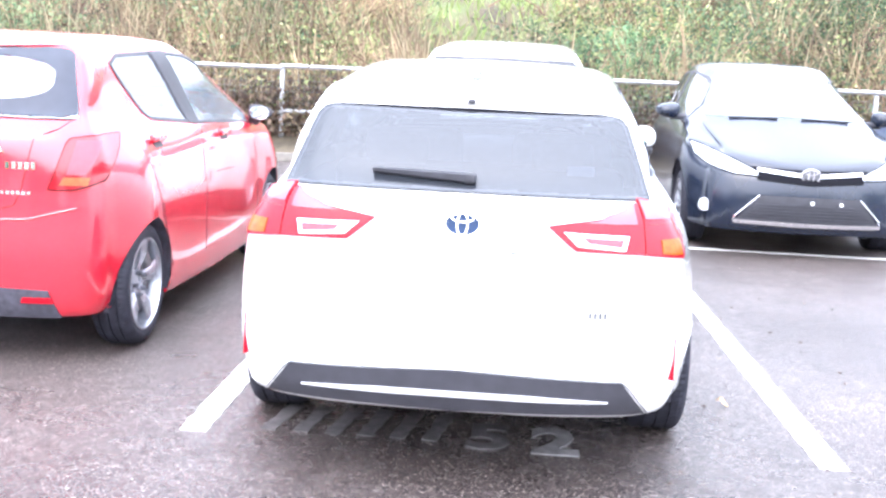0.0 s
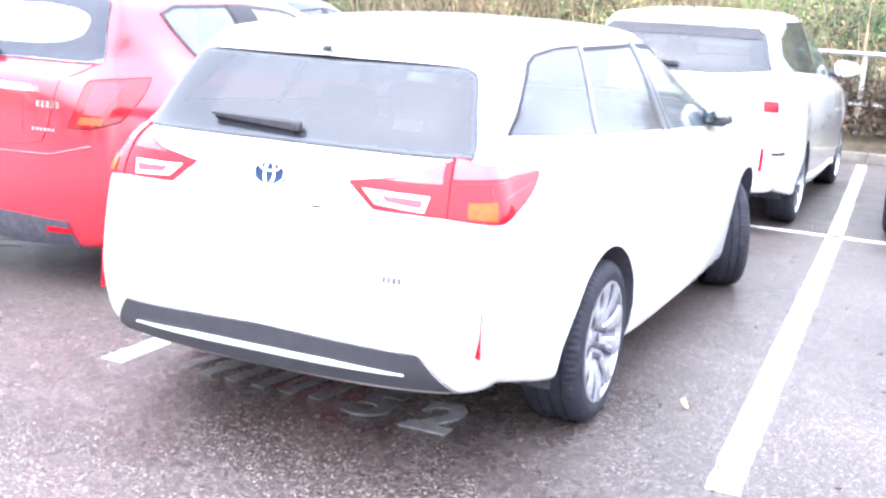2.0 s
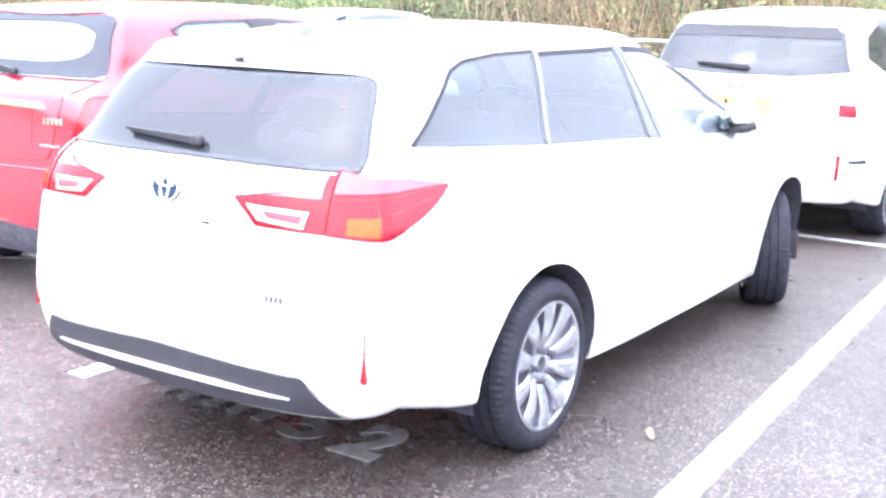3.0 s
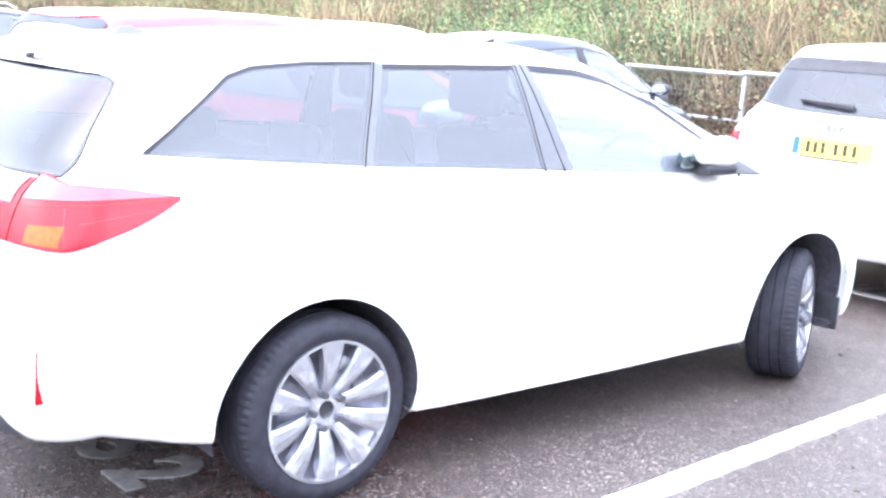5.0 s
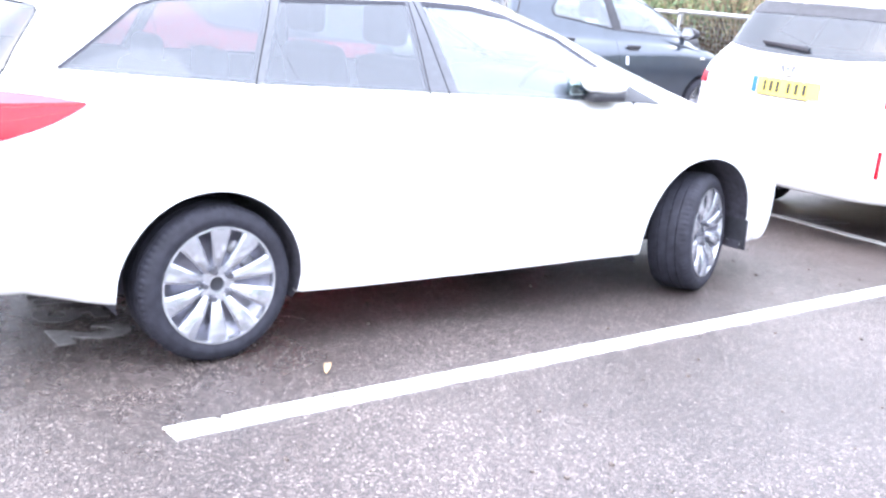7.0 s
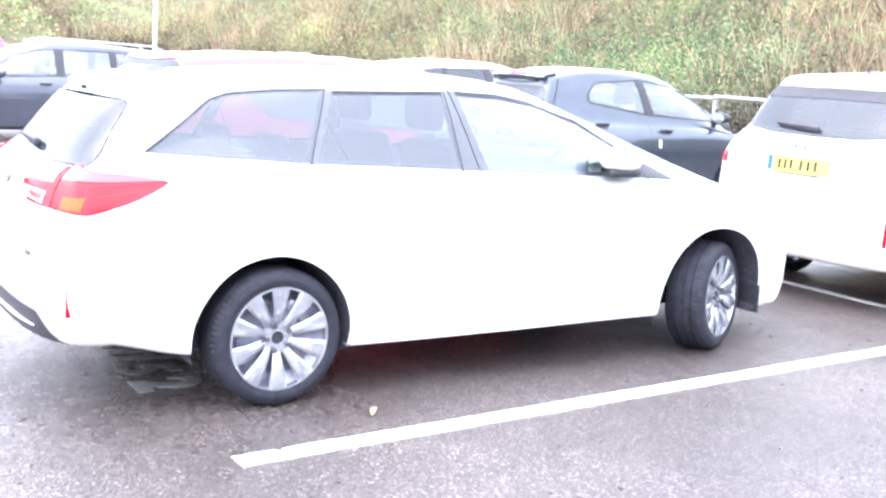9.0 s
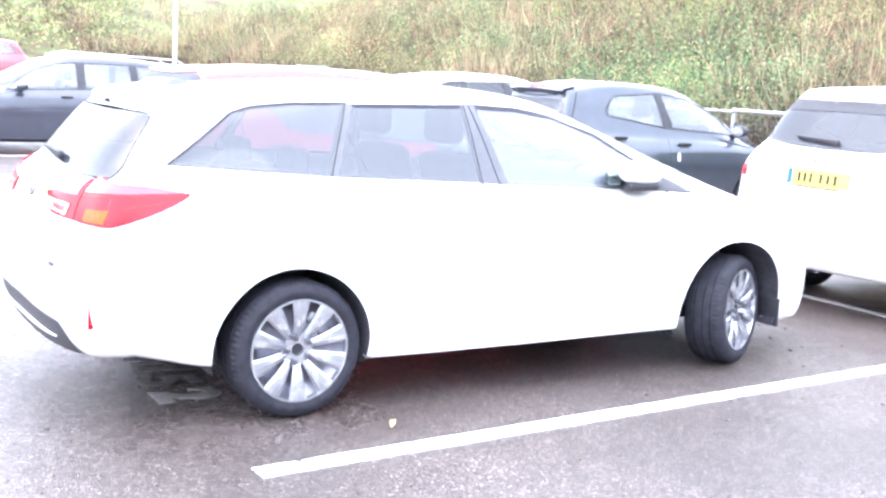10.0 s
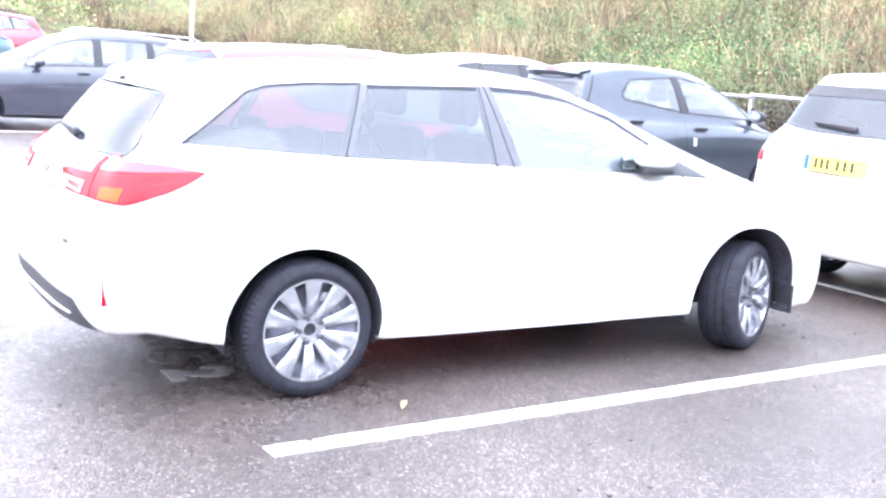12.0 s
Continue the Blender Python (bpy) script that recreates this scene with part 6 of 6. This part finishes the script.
# leafy upright shoots: leaves set along leaning stems
def shoots(name, count, y0, y1, h0, h1, per, size, material, label, pick):
    B = bank_points(count, y0, y1, pick)
    n = len(B)
    lean = np.stack([rng.normal(0, 0.28, n), rng.normal(-0.1, 0.22, n), np.ones(n)], axis=1) * rng.uniform(h0, h1, n)[:, None]
    C, T = [], []
    for k in range(per):
        u = (k + 0.5) / per
        droop = np.stack([lean[:, 0], lean[:, 1], np.zeros(n)], axis=1) * u * u * 0.8
        c = B + lean * u + droop
        t = unit(n) * 0.7
        t[:, 2] = np.abs(t[:, 2]) * 0.5 + 0.25
        t = t * (size * rng.uniform(0.6, 1.3, n) * (1.1 - 0.5 * u))[:, None]
        C.append(c + t), T.append(t)
    C, T = np.concatenate(C), np.concatenate(T)
    W = np.cross(T, unit(len(T)))
    W = W / (np.linalg.norm(W, axis=1, keepdims=True) + 1e-9) * np.linalg.norm(T, axis=1, keepdims=True) * 0.42
    return cards(name, C, T, W, material, label, "shrubs")


shoots("leafy_shoots", 5200, 12.5, 22, 0.6, 1.8, 18, 0.060, GREEN, "leafy green and tan shoots on the embankment", lambda x, y: noise.noise(Vector((x * 0.22, y * 0.35, 7))) < 0.3)
shoots("shrub_shoots", 2600, 12.6, 20, 0.7, 1.9, 18, 0.058, LUSH, "fresh green upright shrub shoots", lambda x, y: noise.noise(Vector((x * 0.3, y * 0.3, 21))) > 0.12)
# fanned tufts of long dry blades
B = np.repeat(bank_points(260, 12.4, 20, dry_zone), 26, axis=0)
n = len(B)
T = np.stack([rng.normal(0, 0.42, n), rng.normal(0, 0.30, n), np.ones(n)], axis=1)
T = T / np.linalg.norm(T, axis=1, keepdims=True) * rng.uniform(0.35, 0.95, n)[:, None]
W = np.cross(T, unit(n))
W = W / np.linalg.norm(W, axis=1, keepdims=True) * rng.uniform(0.006, 0.013, n)[:, None]
cards("dry_tufts", B + T + rng.normal(0, 0.05, (n, 3)), T, W, DRY, "fanned tan tufts of long dry grass", "grass")
# reddish bare bushes: fans of thin twigs
B = np.repeat(bank_points(210, 12.5, 19, lambda x, y: noise.noise(Vector((x * 0.35, y * 0.4, 71))) > 0.0), 44, axis=0)
n = len(B)
T = np.stack([rng.normal(0, 0.55, n), rng.normal(-0.1, 0.4, n), np.ones(n)], axis=1)
T = T / np.linalg.norm(T, axis=1, keepdims=True) * rng.uniform(0.2, 0.62, n)[:, None]
W = np.cross(T, unit(n))
W = W / np.linalg.norm(W, axis=1, keepdims=True) * rng.uniform(0.004, 0.009, n)[:, None]
cards("bare_bushes", B + T * (0.8 + 0.9 * rng.random((n, 1))), T, W, TWIG, "bare reddish bushes of thin twigs", "bushes")
mounds("green_shrubs", 16, 13.0, 14.6, 0.5, 0.9, 1500, 0.040, FRESH, "fresh green rounded shrubs behind the fence", lambda x, y: min(abs(x + 8.5), abs(x + 12.6), abs(x + 19.2), abs(x - 1.6)) < 0.8)
# a tangle of thin bare twigs between the shrubs
B = bank_points(26000, 12.3, 23, lambda x, y: noise.noise(Vector((x * 0.25, y * 0.3, 51))) > -0.15)
n = len(B)
T = unit(n) * rng.uniform(0.12, 0.50, n)[:, None]
T[:, 2] = np.abs(T[:, 2]) * 0.9 + 0.05
W = np.cross(T, unit(n))
W = W / np.linalg.norm(W, axis=1, keepdims=True) * rng.uniform(0.004, 0.011, n)[:, None]
B[:, 2] += rng.uniform(0.0, 0.8, n)
cards("bare_twigs", B + T, T, W, TWIG, "tangled bare brown twigs on the embankment", "twigs")
# arching bare stems
bm = bmesh.new()
for bx, by, bz in bank_points(160, 12.4, 20, lambda x, y: True):
    ang, ln, hh = rng.uniform(0, 2 * math.pi), rng.uniform(0.6, 1.6), rng.uniform(0.5, 1.3)
    tube_bm([(bx + ln * u * math.cos(ang), by + 0.4 * ln * u * math.sin(ang), bz + hh * (2.2 * u - 1.6 * u * u)) for u in np.linspace(0, 1, 6)], rng.uniform(0.006, 0.013), 4, bm)
tagged(mesh_ob("bare_stems", bm, mat("bark_stem", (0.22, 0.13, 0.09), 0.8, var=0.3, scale=20)), "bare brown arching stems on the embankment", "stems", kind="stuff")

# ---- lamp column and distant palings ----
col = empty("lamp_column", "pale slender lamp column behind the far row", "lamp post")
part("shaft", lathe_bm([(0.085, 0.0), (0.085, 1.0), (0.052, 1.05), (0.038, 8.0), (0.001, 8.02)], 16), mat("column_paint", (0.62, 0.62, 0.60), 0.5, var=0.1), col).matrix_basis = pose(0, 0, 0, 0, -90, 0)
part("column_base", lathe_bm([(0.11, 0.0), (0.11, 0.06), (0.085, 0.08)], 16), GALV, col).matrix_basis = pose(0, 0, 0, 0, -90, 0)
col.matrix_basis = pose(-26.3, 9.6, rise(-26.3, 0))
pal = empty("palisade_fence", "pale steel palisade fence far off", "fence", kind="structure")
first = None
for k in range(90):
    if first is None:
        first = part("pale", box_bm(0.02, 0.07, 1.8, (0, 0, 0.95), 0.006), GALV, pal)
        ob = first
    else:
        ob = new("pale", first.data)
        ob.parent = pal
    ob.matrix_basis = pose(-42, -8 + 0.15 * k, rise(-42, 0) + 0.15)
for z in (0.5, 1.7):
    part("pale_rail", box_bm(0.04, 13.5, 0.05, (-41.95, -1.3, rise(-42, 0) + z), 0.005), GALV, pal)

# ---- trees beside, mirrored in the panes; an unseen belt added across; growth past the far row ----
def tree_belt(name, x0, x1, y0, y1, count, height, label):
    C, T, W = [], [], []
    for k in range(count):
        x, y = rng.uniform(x0, x1), rng.uniform(y0, y1)
        h = height * rng.uniform(0.7, 1.1)
        for _ in range(10):
            c = np.array([x + rng.normal(0, 1.1), y + rng.normal(0, 1.1), h * rng.uniform(0.12, 0.95) + rise(x, 0)])
            m = 40
            C.append(c + rng.normal(0, 0.75, (m, 3)))
            t = unit(m) * rng.uniform(0.12, 0.3, m)[:, None]
            w = np.cross(t, unit(m))
            T.append(t), W.append(w * 0.8)
    return cards(name, np.concatenate(C), np.concatenate(T), np.concatenate(W), LUSH, label, "trees")


tree_belt("tree_belt", 22, 30, -25, 30, 70, 8.5, "dark leafy tree belt beside the car park")
# this belt is never in view; it only darkens what the cars mirror
tree_belt("tree_belt", -34, 34, -46, -37, 70, 7.0, "dark leafy tree belt across the car park")
mounds("hedge_growth", 150, 0, 1, 0.8, 1.8, 260, 0.11, GREEN, "pale scrubby growth beyond the far row", None)
